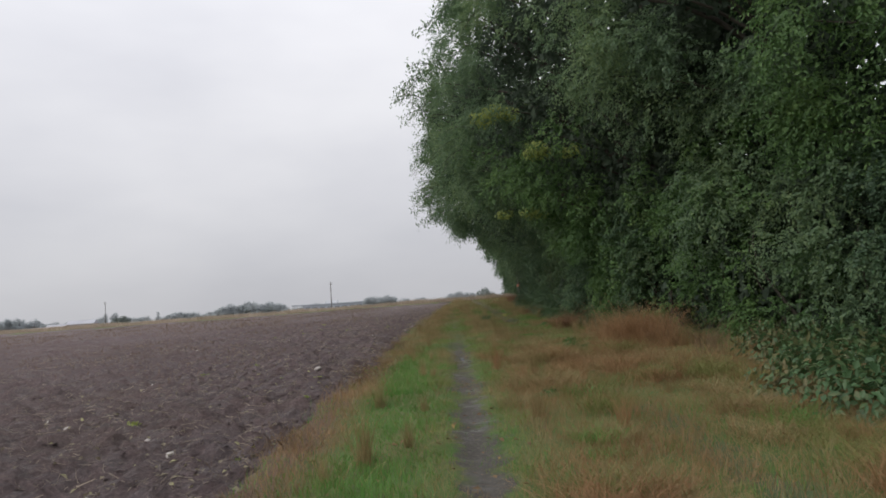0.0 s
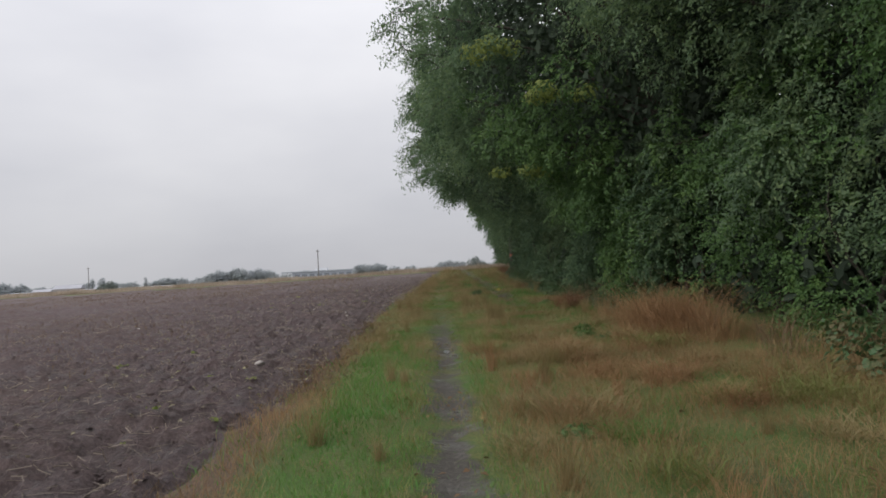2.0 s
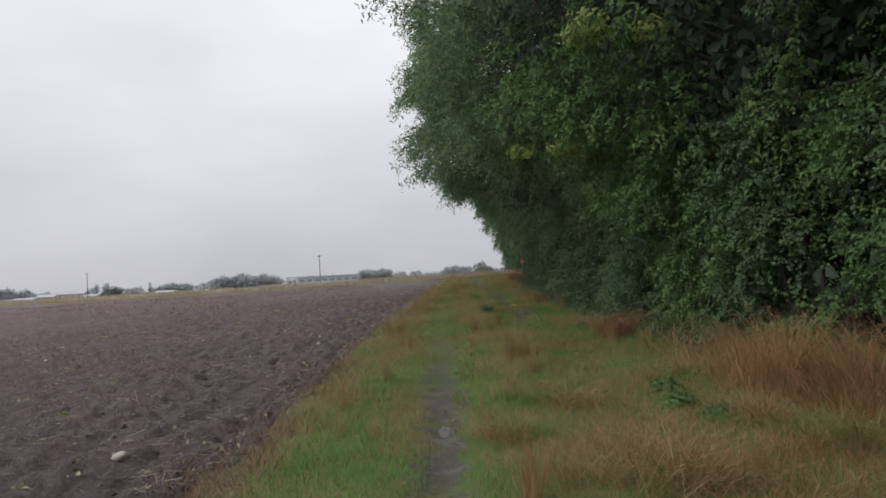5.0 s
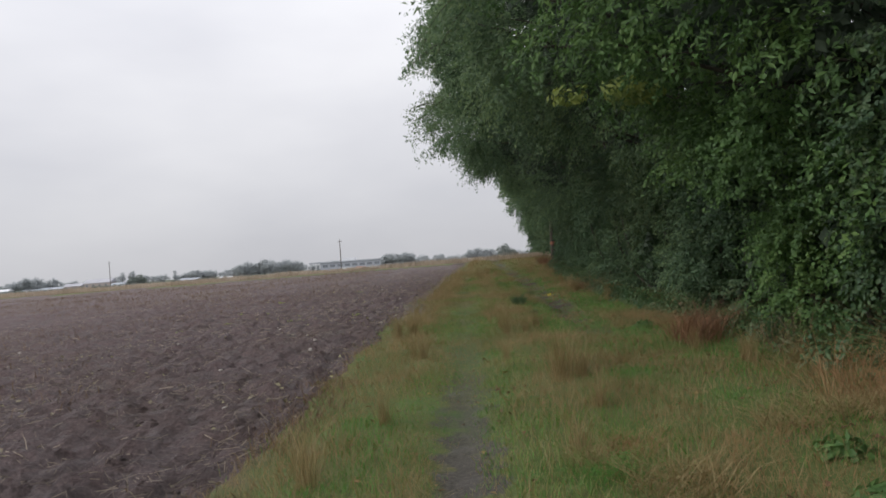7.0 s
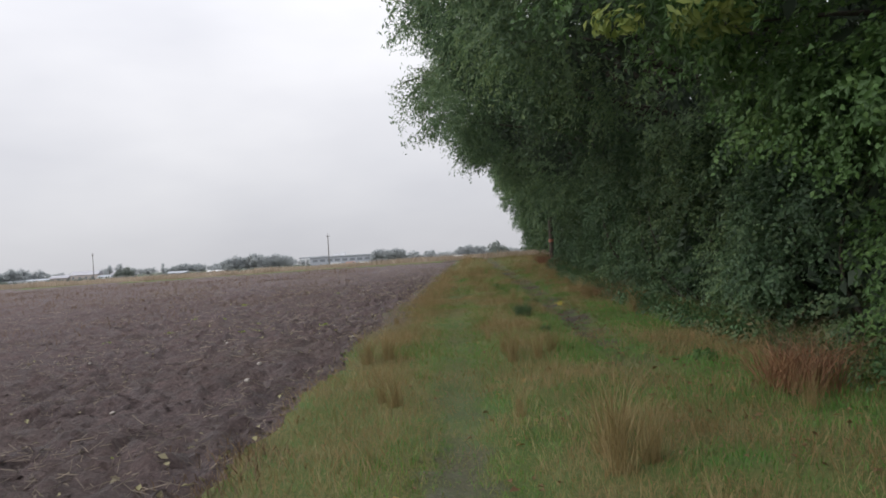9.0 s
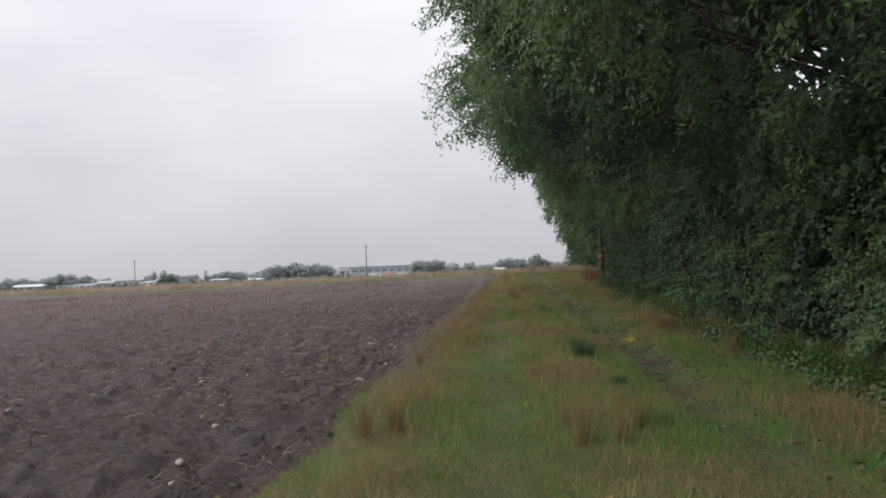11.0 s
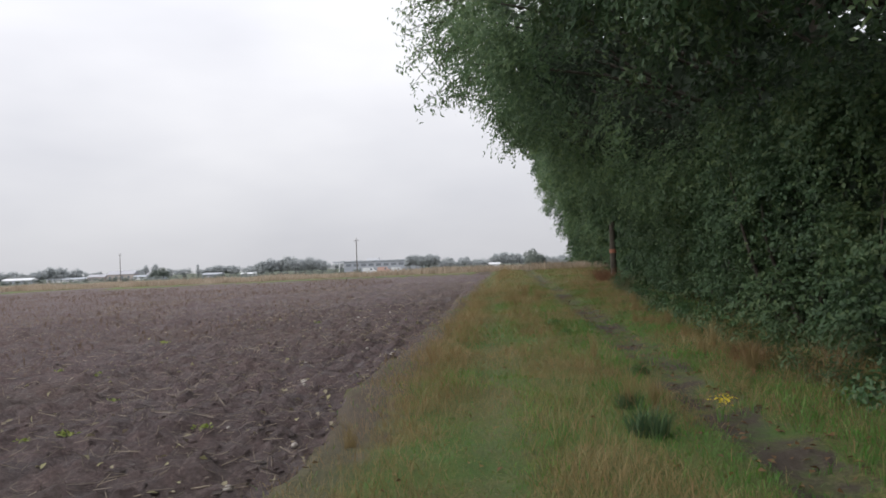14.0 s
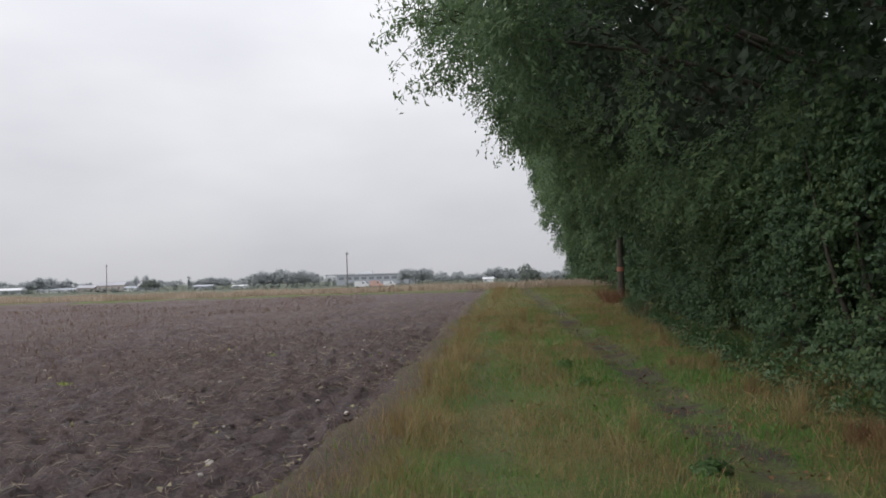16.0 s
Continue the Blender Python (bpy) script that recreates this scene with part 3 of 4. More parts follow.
# ---- shrubs below the trees ----
def build_shrubs():
    rs = np.random.RandomState(47)
    ys = list(np.arange(5.5, 30, 2.3)) + list(np.arange(30, 50, 2.6)) + list(np.arange(50, 84, 4.0))
    for i, yy in enumerate(ys):
        gap = 2.4 if yy < 48 else 4.0
        bx = float(np.interp(yy, *Y_BASE)) + 1.0
        gz = float(base_z(bx, yy))
        bright = 12.5 < yy < 17.5
        jut = 20.0 < yy < 23.5
        label = "bright green hawthorn bush under the trees" if bright else "dark green hedge shrub reaching down to the grass"
        bush = empty("shrub", bx, yy, gz, label, "bush", "shrubs of the hedge")
        n = 30
        y, z = yy + rs.uniform(-gap * 0.62, gap * 0.62, n), rs.uniform(0.25, 4.4 if bright else 3.3, n)
        r = 0.32 + 0.45 * rs.uniform(0, 1, n) ** 1.3
        x = np.interp(y, *Y_BASE) - np.interp(z, [0, 0.9, 1.8, 3, 4.4], [0.15, 0.0, 0.1, 0.2, 0.1]) + r * 0.75 + rs.uniform(-0.2, 0.5, n) + 0.5 * (vnoise(y, z, 1.2, 33) - 0.5)
        if jut:
            x -= 0.95 * np.exp(-((z - 2.7) / 0.8) ** 2)
        if bright:
            x -= 0.25 * np.exp(-((z - 3) / 1.2) ** 2)
        c = np.stack([x, y, z + base_z(x, y)], 1)
        v, f = spray_leaves(c, r, 82 if yy < 48 else 32, 0.07 if yy < 48 else 0.14, 0.044 if yy < 48 else 0.08, rs, 14, 0.9, 0.15)
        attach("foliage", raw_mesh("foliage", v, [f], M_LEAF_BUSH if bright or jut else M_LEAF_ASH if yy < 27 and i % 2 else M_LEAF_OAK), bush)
        m = 26
        y, z = yy + rs.uniform(-gap * 0.6, gap * 0.6, m), rs.uniform(0.3, 3.6, m)
        x = np.interp(y, *Y_BASE) + rs.uniform(1.0, 2.6, m)
        c = np.stack([x, y, z + base_z(x, y)], 1)
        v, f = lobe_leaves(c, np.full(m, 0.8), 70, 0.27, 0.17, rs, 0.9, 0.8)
        attach("inner_foliage", raw_mesh("inner_foliage", v, [f], M_LEAF_INNER_SHADE), bush, "inner foliage with shade in its leaf colour")
        for s in range(4):
            b = np.array([bx + rs.uniform(-0.2, 0.5), yy + rs.uniform(-0.6, 0.6), gz - 0.05])
            e = b + np.array([rs.uniform(-0.9, 0.1), rs.uniform(-0.5, 0.5), rs.uniform(1.6, 3.0)])
            v, f = limb(b, e, rs.uniform(0.025, 0.05), rs, 0.4)
            attach("stem", raw_mesh("stem", v, [f], M_BARK, True), bush)


build_shrubs()


# ---- grass of the verge ----
def scatter(n, x0, x1, y0, y1, rs):
    return rs.uniform(x0, x1, n), rs.uniform(y0, y1, n)


def bare(x, y):
    a = np.exp(-((x - 0.2 - 0.22 * (vnoise(y, y * 0, 0.9, 6) - 0.5)) / (0.14 + 0.12 * vnoise(y, y * 0, 0.6, 7))) ** 4) * (0.3 + 0.7 * smooth(23, 17, y)) * (0.3 + 0.7 * smooth(34, 19, y))
    b = np.exp(-((x - 2.28 - 0.15 * (vnoise(y, y * 0, 1.5, 8) - 0.5)) / 0.3) ** 4) * smooth(22, 27, y) * (0.35 + 0.65 * (vnoise(x, y, 0.6, 19) > 0.45))
    c = 0.35 * np.exp(-((x - 2.15) / 0.24) ** 4) * smooth(9.4, 8, y) * (vnoise(x, y, 0.5, 9) > 0.35)
    return np.clip(a + b + c, 0, 1)


def tone(x, y):
    """Share of dry and of russet blades over the verge."""
    p, q = vnoise(x, y, 1.1, 41), vnoise(x, y, 0.5, 42)
    strip_green = np.exp(-((x + 0.72) / 0.4) ** 4) * smooth(21, 14, y)
    lane = np.exp(-((x - 1.1 + 0.012 * (y - 26)) / 0.32) ** 2) * smooth(15, 24, y)
    fringe = np.exp(-((x - edge_x(y) - 0.35) / (0.4 + 0.25 * smooth(22, 32, y))) ** 2)
    near = smooth(18.5, 14, y) * smooth(0.4, 1.0, x) * (0.45 + 0.75 * vnoise(x, y, 1.0, 47))
    right = smooth(2.6, 3.4, x)
    dry = 0.06 + 0.14 * smooth(23, 33, y) + 0.6 * smooth(0.5, 0.66, p) + 0.6 * lane + 0.5 * fringe + 0.78 * near + 0.12 * right - 1.0 * strip_green - 0.3 * smooth(0.4, 0.2, q)
    dry += 0.28 * smooth(40, 60, y) + 0.65 * smooth(0.48, 0.62, vnoise(x, y, 0.9, 53)) * smooth(1.2, 1.9, x) * smooth(14, 17, y) * smooth(27, 22, y) + 1.1 * np.exp(-((x + 0.75) / 0.5) ** 2) * smooth(15, 18.5, y) * smooth(31, 26, y) * vnoise(x, y, 0.7, 52)
    return np.clip(dry, 0.03, 0.92), np.clip(near * 0.6 + 0.2 * right + 0.7 * fringe * smooth(18, 12, y) + 0.15, 0, 0.85)


def build_grass():
    rs = np.random.RandomState(59)
    sets = [(310000, 3.5, 33, 0.62), (105000, 33, 50, 0.95), (36000, 50, 78, 1.9), (6000, -6, 3.5, 1.2)]
    out = {"green": [], "dry": [], "russet": [], "olive": []}
    for n, y0, y1, big in sets:
        x, y = scatter(n, -2.2, 6.2, y0, y1, rs)
        right_end = np.interp(y, *Y_BASE) + 0.5
        ok = (x > edge_x(y) - 0.02 + 0.25 * rs.uniform(-1, 1, n) ** 3) & (x < right_end)
        ok &= rs.uniform(0, 1, n) > 0.92 * smooth(0.8, 0.05, x - edge_x(y) - 0.25 * (vnoise(x, y, 0.6, 48) - 0.5)) * (0.45 + 0.55 * smooth(25, 31, y))
        ok &= rs.uniform(0, 1, n) > 0.75 * smooth(1.5, 0.3, right_end - x) * (vnoise(x, y, 0.8, 51) > 0.3)
        ok &= rs.uniform(0, 1, n) > bare(x, y) * (0.6 + 0.38 * (vnoise(x, y, 0.3, 10) > 0.36))
        x, y = x[ok], y[ok]
        dry, rus = tone(x, y)
        u, w = rs.uniform(0, 1, len(x)), rs.uniform(0, 1, len(x))
        isdry = u < dry
        tall = 0.55 + 0.9 * vnoise(x, y, 0.8, 44) * (0.5 + vnoise(x, y, 0.28, 45))
        far_rut = np.exp(-((x - 0.2) / 0.3) ** 2) * 0.5 + np.exp(-((x - 2.2) / 0.35) ** 2) * 0.5 * smooth(20, 26, y)
        h = (0.085 + 0.02 * rs.normal(size=len(x))) * tall * (1 - far_rut * 0.8)
        hd = (0.13 + 0.05 * rs.normal(size=len(x))) * tall * (1 - far_rut * 0.8)
        hd = hd * (1 + 0.9 * np.exp(-((x - edge_x(y) - 0.75) / 0.3) ** 2) * smooth(22, 30, y))
        h = np.clip(np.where(isdry, hd, h), 0.04, 0.6)
        z = ground_z(x, y)
        wd = np.full(len(x), 0.0085) * big * rs.uniform(0.6, 1.3, len(x)) * np.where(isdry, 0.62, 1.0)
        lush = smooth(1.3, 1.8, x) * smooth(16, 19, y) * smooth(40, 34, y) + np.exp(-((x + 0.72) / 0.4) ** 4) * smooth(21, 14, y)
        kinds = np.where(isdry, np.where(w < rus, 2, 1), np.where(w < 0.5 * (1 - 0.8 * np.clip(lush, 0, 1)), 3, 0))
        for key, code in (("green", 0), ("dry", 1), ("russet", 2), ("olive", 3)):
            s = kinds == code
            out[key].append(blade_arrays(x[s], y[s], z[s], h[s], wd[s], rs, 1.05 if code in (1, 2) else 0.7))
    info = {"green": ("short_grass", M_GRASS, "short wet green grass on the verge"), "dry": ("dry_grass", M_DRY, "straw-coloured dry grass on the verge"),
            "russet": ("russet_grass", M_RUST, "russet brown dead grass beside the track"), "olive": ("olive_grass", M_OLIVE, "olive fading grass on the verge")}
    for key, (name, mat, label) in info.items():
        vs, q4, q3, off = [], [], [], 0
        for v, a, b in out[key]:
            vs.append(v), q4.append(a + off), q3.append(b + off)
            off += len(v)
        me = raw_mesh(name, np.concatenate(vs), [np.concatenate(q4), np.concatenate(q3)], mat)
        tagged(new(name, me), label, "grass", kind="stuff")
    # rough margin of tall dry grass along the far end of the field
    n = 52000
    x = rs.uniform(-75, 7, n)
    y = field_end(x) + rs.uniform(1.5, 12.0, n)
    x, y = np.concatenate([x]), np.concatenate([y])
    v, a, b = blade_arrays(x, y, ground_z(x, y), rs.uniform(0.18, 0.5, n) * (0.5 + 0.9 * vnoise(x, y, 3.0, 46)), np.full(n, 0.035), rs)
    tagged(new("margin_grass", raw_mesh("margin_grass", v, [a, b], M_MARGIN)), "pale dry grass margin at the end of the field", "grass", kind="stuff")


build_grass()


def tuft_mesh(name, n, radius, h, w, mat, seed, lean):
    rs = np.random.RandomState(seed)
    a, r = rs.uniform(0, 2 * math.pi, n), radius * np.sqrt(rs.uniform(0, 1, n))
    x, y = r * np.cos(a), r * np.sin(a)
    v, q, t = blade_arrays(x, y, np.zeros(n), h * rs.uniform(0.45, 1.1, n), np.full(n, w), rs, lean)
    return raw_mesh(name, v, [q, t], mat)


def build_tufts():
    rs = np.random.RandomState(61)
    dry = [tuft_mesh("dry_grass_tussock", 110, 0.1, 0.55, 0.005, M_RUST if s == 2 else M_DRY, 70 + s, 0.7) for s in range(3)]
    spots = [(1.24, 19.72), (1.31, 20.29), (1.41, 18.47), (-0.38, 22.13), (1.48, 30.2), (0.68, 26.45), (3.43, 28.83), (3.74, 19.82), (3.22, 21.7), (0.9, 24.3), (1.0, 17.0), (0.8, 13.2), (1.3, 12.0), (1.6, 9.6), (0.9, 8.2),
             (1.9, 11.0), (2.6, 9.2), (3.1, 10.4), (2.3, 13.3), (-0.35, 9.2), (-0.3, 12.4), (-0.4, 15.2), (-0.45, 7.2), (-0.5, 18.3), (-0.7, 25.0), (-0.6, 33.5), (3.2, 35.0), (3.4, 37.0), (3.3, 39.5), (3.1, 36.0), (3.7, 42.0)]
    for i in range(40):
        y = rs.uniform(5.5, 48)
        spots.append((rs.choice([rs.uniform(-1.1, -0.3), rs.uniform(0.7, 1.8), rs.uniform(2.7, 3.4)]), y))
    for i, (x, y) in enumerate(spots):
        me = dry[2 if (y < 17 and x > 0.5 and i % 2) else i % 2]
        ob = new("dry_grass_tussock", me)
        s = 1.35 if i < 2 else 0.5 if i == 5 else rs.uniform(0.5, 1.0)
        ob.matrix_basis = pose(x, y, float(ground_z(x, y)) - 0.01, 0, 0, rs.uniform(0, 360)) @ Matrix.Diagonal((s * 0.8, s * 0.8, s * rs.uniform(0.9, 1.35), 1))
        tagged(ob, "dry straw-coloured grass tussock standing on the verge", "grass tussock", "tussocks on the verge")
    reeds = [tuft_mesh("tall_dead_grass", 130, 0.36, 1.0, 0.0065, M_RUST, 80 + s, 1.15) for s in range(2)]
    for i in range(26):
        y = 14.3 + i * 0.15
        x = 3.75 + 0.35 * math.sin(i * 1.7) + (0.4 if i % 3 == 0 else 0)
        ob = new("tall_dead_grass", reeds[i % 2])
        s = rs.uniform(0.5, 1.05) * (0.98 if 14.8 < y < 17.4 else 0.75)
        ob.matrix_basis = pose(x, y, float(ground_z(x, y)) - 0.01, rs.uniform(-9, 9), rs.uniform(-14, 6), rs.uniform(0, 360)) @ Matrix.Diagonal((s, s, s, 1))
        tagged(ob, "tall russet dead grass clump at the foot of the hedge", "tall grass", "tall dead grass by the hedge")
    # tangled, laid-over grass of the rough side
    mats = (M_DRY, M_RUST, M_OLIVE, M_GRASS)
    tangle = [tuft_mesh("laid_grass", 260, 0.34, 0.42, 0.006, mats[s], 150 + s, 1.9) for s in range(4)]
    words = ("straw-coloured", "russet", "olive", "fresh green")
    for i in range(85):
        y = rs.uniform(4.5, 17.8)
        x = rs.uniform(0.75, 4.3 if y < 13 else 3.3)
        k = int(rs.choice(4, p=(0.34, 0.3, 0.2, 0.16)))
        if 1.9 < x < 2.4 and y < 8.5:
            continue
        ob = new("laid_grass", tangle[k])
        s = rs.uniform(0.45, 1.05) * (0.75 if k == 3 else 1.0)
        ob.matrix_basis = pose(x, y, float(ground_z(x, y)) - 0.01, 0, 0, rs.uniform(0, 360)) @ Matrix.Diagonal((s, s, s * rs.uniform(0.6, 1.0), 1))
        tagged(ob, words[k] + " long grass laid over in a wet tangle", "grass tussock", "laid grass beside the track")
    # low russet weeds along the edge of the soil
    n = 5200
    y = rs.uniform(4, 21, n)
    x = edge_x(y) + 0.02 + 0.24 * rs.normal(size=n)
    ok = vnoise(x, y, 0.9, 49) + 0.3 * vnoise(x, y, 0.25, 50) > 0.5
    x, y = x[ok], y[ok]
    v, q, t = blade_arrays(x, y, ground_z(x, y), rs.uniform(0.05, 0.17, len(x)), np.full(len(x), 0.007), rs, 1.2)
    tagged(new("edge_weeds", raw_mesh("edge_weeds", v, [q, t], M_DEAD)), "low russet dead weeds along the soil edge", "weeds", kind="stuff")
    dead = tuft_mesh("dead_weed", 70, 0.28, 0.75, 0.005, M_DEAD, 90, 0.8)
    for x, y in [(4.3, 12.6), (4.6, 13.6), (4.1, 14.6), (4.5, 15.8), (5.0, 12.0), (3.9, 20.5), (3.7, 22.8), (3.5, 21.7), (3.6, 31.0), (4.0, 45.0), (4.6, 52.5), (4.5, 54.5), (4.8, 57.0), (4.7, 53.4)]:
        ob = new("dead_weed", dead)
        ob.matrix_basis = pose(x, y, float(ground_z(x, y)) - 0.01, 0, 0, rs.uniform(0, 360))
        tagged(ob, "brown dead weed stems standing at the hedge foot", "dead weeds", "dead weeds by the hedge", "stuff")
    # broad-leaved weeds, brambles and nettles
    def weed_mesh(name, n, radius, h, length, mat, seed):
        r = np.random.RandomState(seed)
        d = r.normal(size=(n, 3))
        d /= np.linalg.norm(d, axis=1)[:, None]
        c = np.abs(d) * np.sign(d * np.array([1, 1, 0]) + np.array([0, 0, 1])) * np.array([radius, radius, h]) * r.uniform(0.4, 1.0, n)[:, None]
        v, f = leaf_arrays(c, d + np.array([0, 0, 0.9]), length, length * 0.6, r)
        return raw_mesh(name, v, [f], mat)
    bram = [weed_mesh("bramble_patch", 420, 0.6, 0.5, 0.085, M_BRAMBLE, 100 + s) for s in range(2)]
    spots = [(4.6, 7.6), (5.2, 8.6), (4.5, 9.6), (5.4, 10.2), (4.8, 11.2), (5.6, 11.8), (5.4, 13.2), (4.1, 8.6), (3.9, 7.2), (4.2, 18.2), (4.1, 19.4)]
    spots += [(float(np.interp(y, *Y_BASE)) - 0.35, y) for y in np.arange(20.5, 50, 0.95)]
    for i, (x, y) in enumerate(spots):
        ob = new("bramble_patch", bram[i % 2])
        s = rs.uniform(0.7, 1.1) * (1.35 if y < 13 else 1 if y < 20 else 0.75)
        ob.matrix_basis = pose(x, y, float(ground_z(x, y)), 0, 0, rs.uniform(0, 360)) @ Matrix.Diagonal((s, s, s, 1))
        tagged(ob, "low dark green bramble growing out of the hedge foot", "bramble", "brambles along the hedge", "stuff")
    fern = tuft_mesh("dead_bracken", 420, 0.36, 0.5, 0.007, M_RUSTLEAF, 121, 1.5)
    for x, y, s in [(3.25, 21.7, 1.0), (3.5, 22.3, 0.8), (3.35, 32.6, 0.55), (4.6, 53.0, 1.1), (4.4, 51.5, 0.9)]:
        ob = new("dead_bracken", fern)
        ob.matrix_basis = pose(x, y, float(ground_z(x, y)), 0, 0, rs.uniform(0, 360)) @ Matrix.Diagonal((s, s, s, 1))
        tagged(ob, "russet dead bracken mound at the hedge foot", "bracken", "dead bracken by the hedge", "stuff")
    for x, y, w, h in [(0.23, 15.5, 0.05, 0.28)]:
        b = bmesh.new()
        ring = []
        for i in range(28):
            a = i * 2 * math.pi / 28
            k = 0.75 + 0.5 * float(vnoise(math.cos(a) * 2 + x * 9, math.sin(a) * 2 + y, 0.7, 77))
            ring.append(b.verts.new((w * k * math.cos(a), h * k * math.sin(a), 0)))
        b.faces.new(ring)
        ob = new("puddle", bm_mesh(b, "puddle", M_WATER))
        ob.location = (x, y, float(ground_z(x, y)) + 0.006)
        tagged(ob, "shallow grey puddle lying in the wheel rut", "puddle")
    dock = weed_mesh("dock_plant", 130, 0.2, 0.13, 0.085, M_LEAF_BUSH, 120)
    for x, y, s in [(1.5, 35.9, 0.9), (2.5, 15.7, 1.1), (2.7, 15.2, 1.0), (1.2, 9.4, 0.9), (2.6, 16.5, 1.0), (3.0, 23.5, 0.9), (1.9, 32.0, 0.8), (1.4, 37.5, 0.9)]:
        ob = new("dock_plant", dock)
        ob.matrix_basis = pose(x, y, float(ground_z(x, y)), 0, 0, rs.uniform(0, 360)) @ Matrix.Diagonal((s, s, s, 1))
        tagged(ob, "broad-leaved green dock plant in the grass", "weed", "docks in the grass")
    rush = tuft_mesh("rush_tuft", 240, 0.16, 0.3, 0.008, M_LEAF_OAK, 122, 0.7)
    for x, y, s in [(1.45, 29.1, 1.0), (1.48, 30.2, 0.7), (1.6, 26.8, 0.5)]:
        ob = new("rush_tuft", rush)
        ob.matrix_basis = pose(x, y, float(ground_z(x, y)) - 0.01, 0, 0, rs.uniform(0, 360)) @ Matrix.Diagonal((s, s, s, 1))
        tagged(ob, "dark green tuft of coarse grass on the verge", "grass tuft", "dark tufts on the verge")
    for x, y in [(2.22, 29.75)]:
        z = float(ground_z(x, y))
        fl = empty("ragwort", x, y, z, "small yellow-flowered ragwort beside the bare rut", "wild flower")
        r = np.random.RandomState(130)
        n = 14
        v, q, t = blade_arrays(r.uniform(-0.05, 0.05, n), r.uniform(-0.05, 0.05, n), np.zeros(n), r.uniform(0.12, 0.2, n), np.full(n, 0.008), r)
        st = new("stems", raw_mesh("stems", v, [q, t], M_GRASS))
        st.parent = fl
        c = r.normal(size=(60, 3)) * np.array([0.05, 0.05, 0.025]) + np.array([0, 0, 0.19])
        v, f = leaf_arrays(c, r.normal(size=(60, 3)) * 0.4 + np.array([0, 0, 1]), 0.03, 0.02, r)
        pe = new("flower_heads", raw_mesh("flower_heads", v, [f], M_FLOWER))
        pe.parent = fl
    n = 1310
    x = np.concatenate([rs.normal(2.3, 0.28, 420), rs.uniform(-1.5, 3.6, 360), rs.normal(3.1, 0.5, 420), rs.normal(0.2, 0.5, 110)])
    y = np.concatenate([rs.uniform(23, 48, 420), rs.uniform(5, 40, 360), rs.uniform(15, 36, 420), rs.uniform(4, 24, 110)])
    v, f = leaf_arrays(np.stack([x, y, ground_z(x, y) + 0.025], 1), rs.normal(size=(n, 3)) * 0.25 + np.array([0, 0, 1]), 0.065, 0.04, rs, 0)
    tagged(new("fallen_leaves", raw_mesh("fallen_leaves", v, [f], M_FALLEN)), "brown and yellow fallen leaves on mud and grass", "leaves", kind="stuff")


build_tufts()


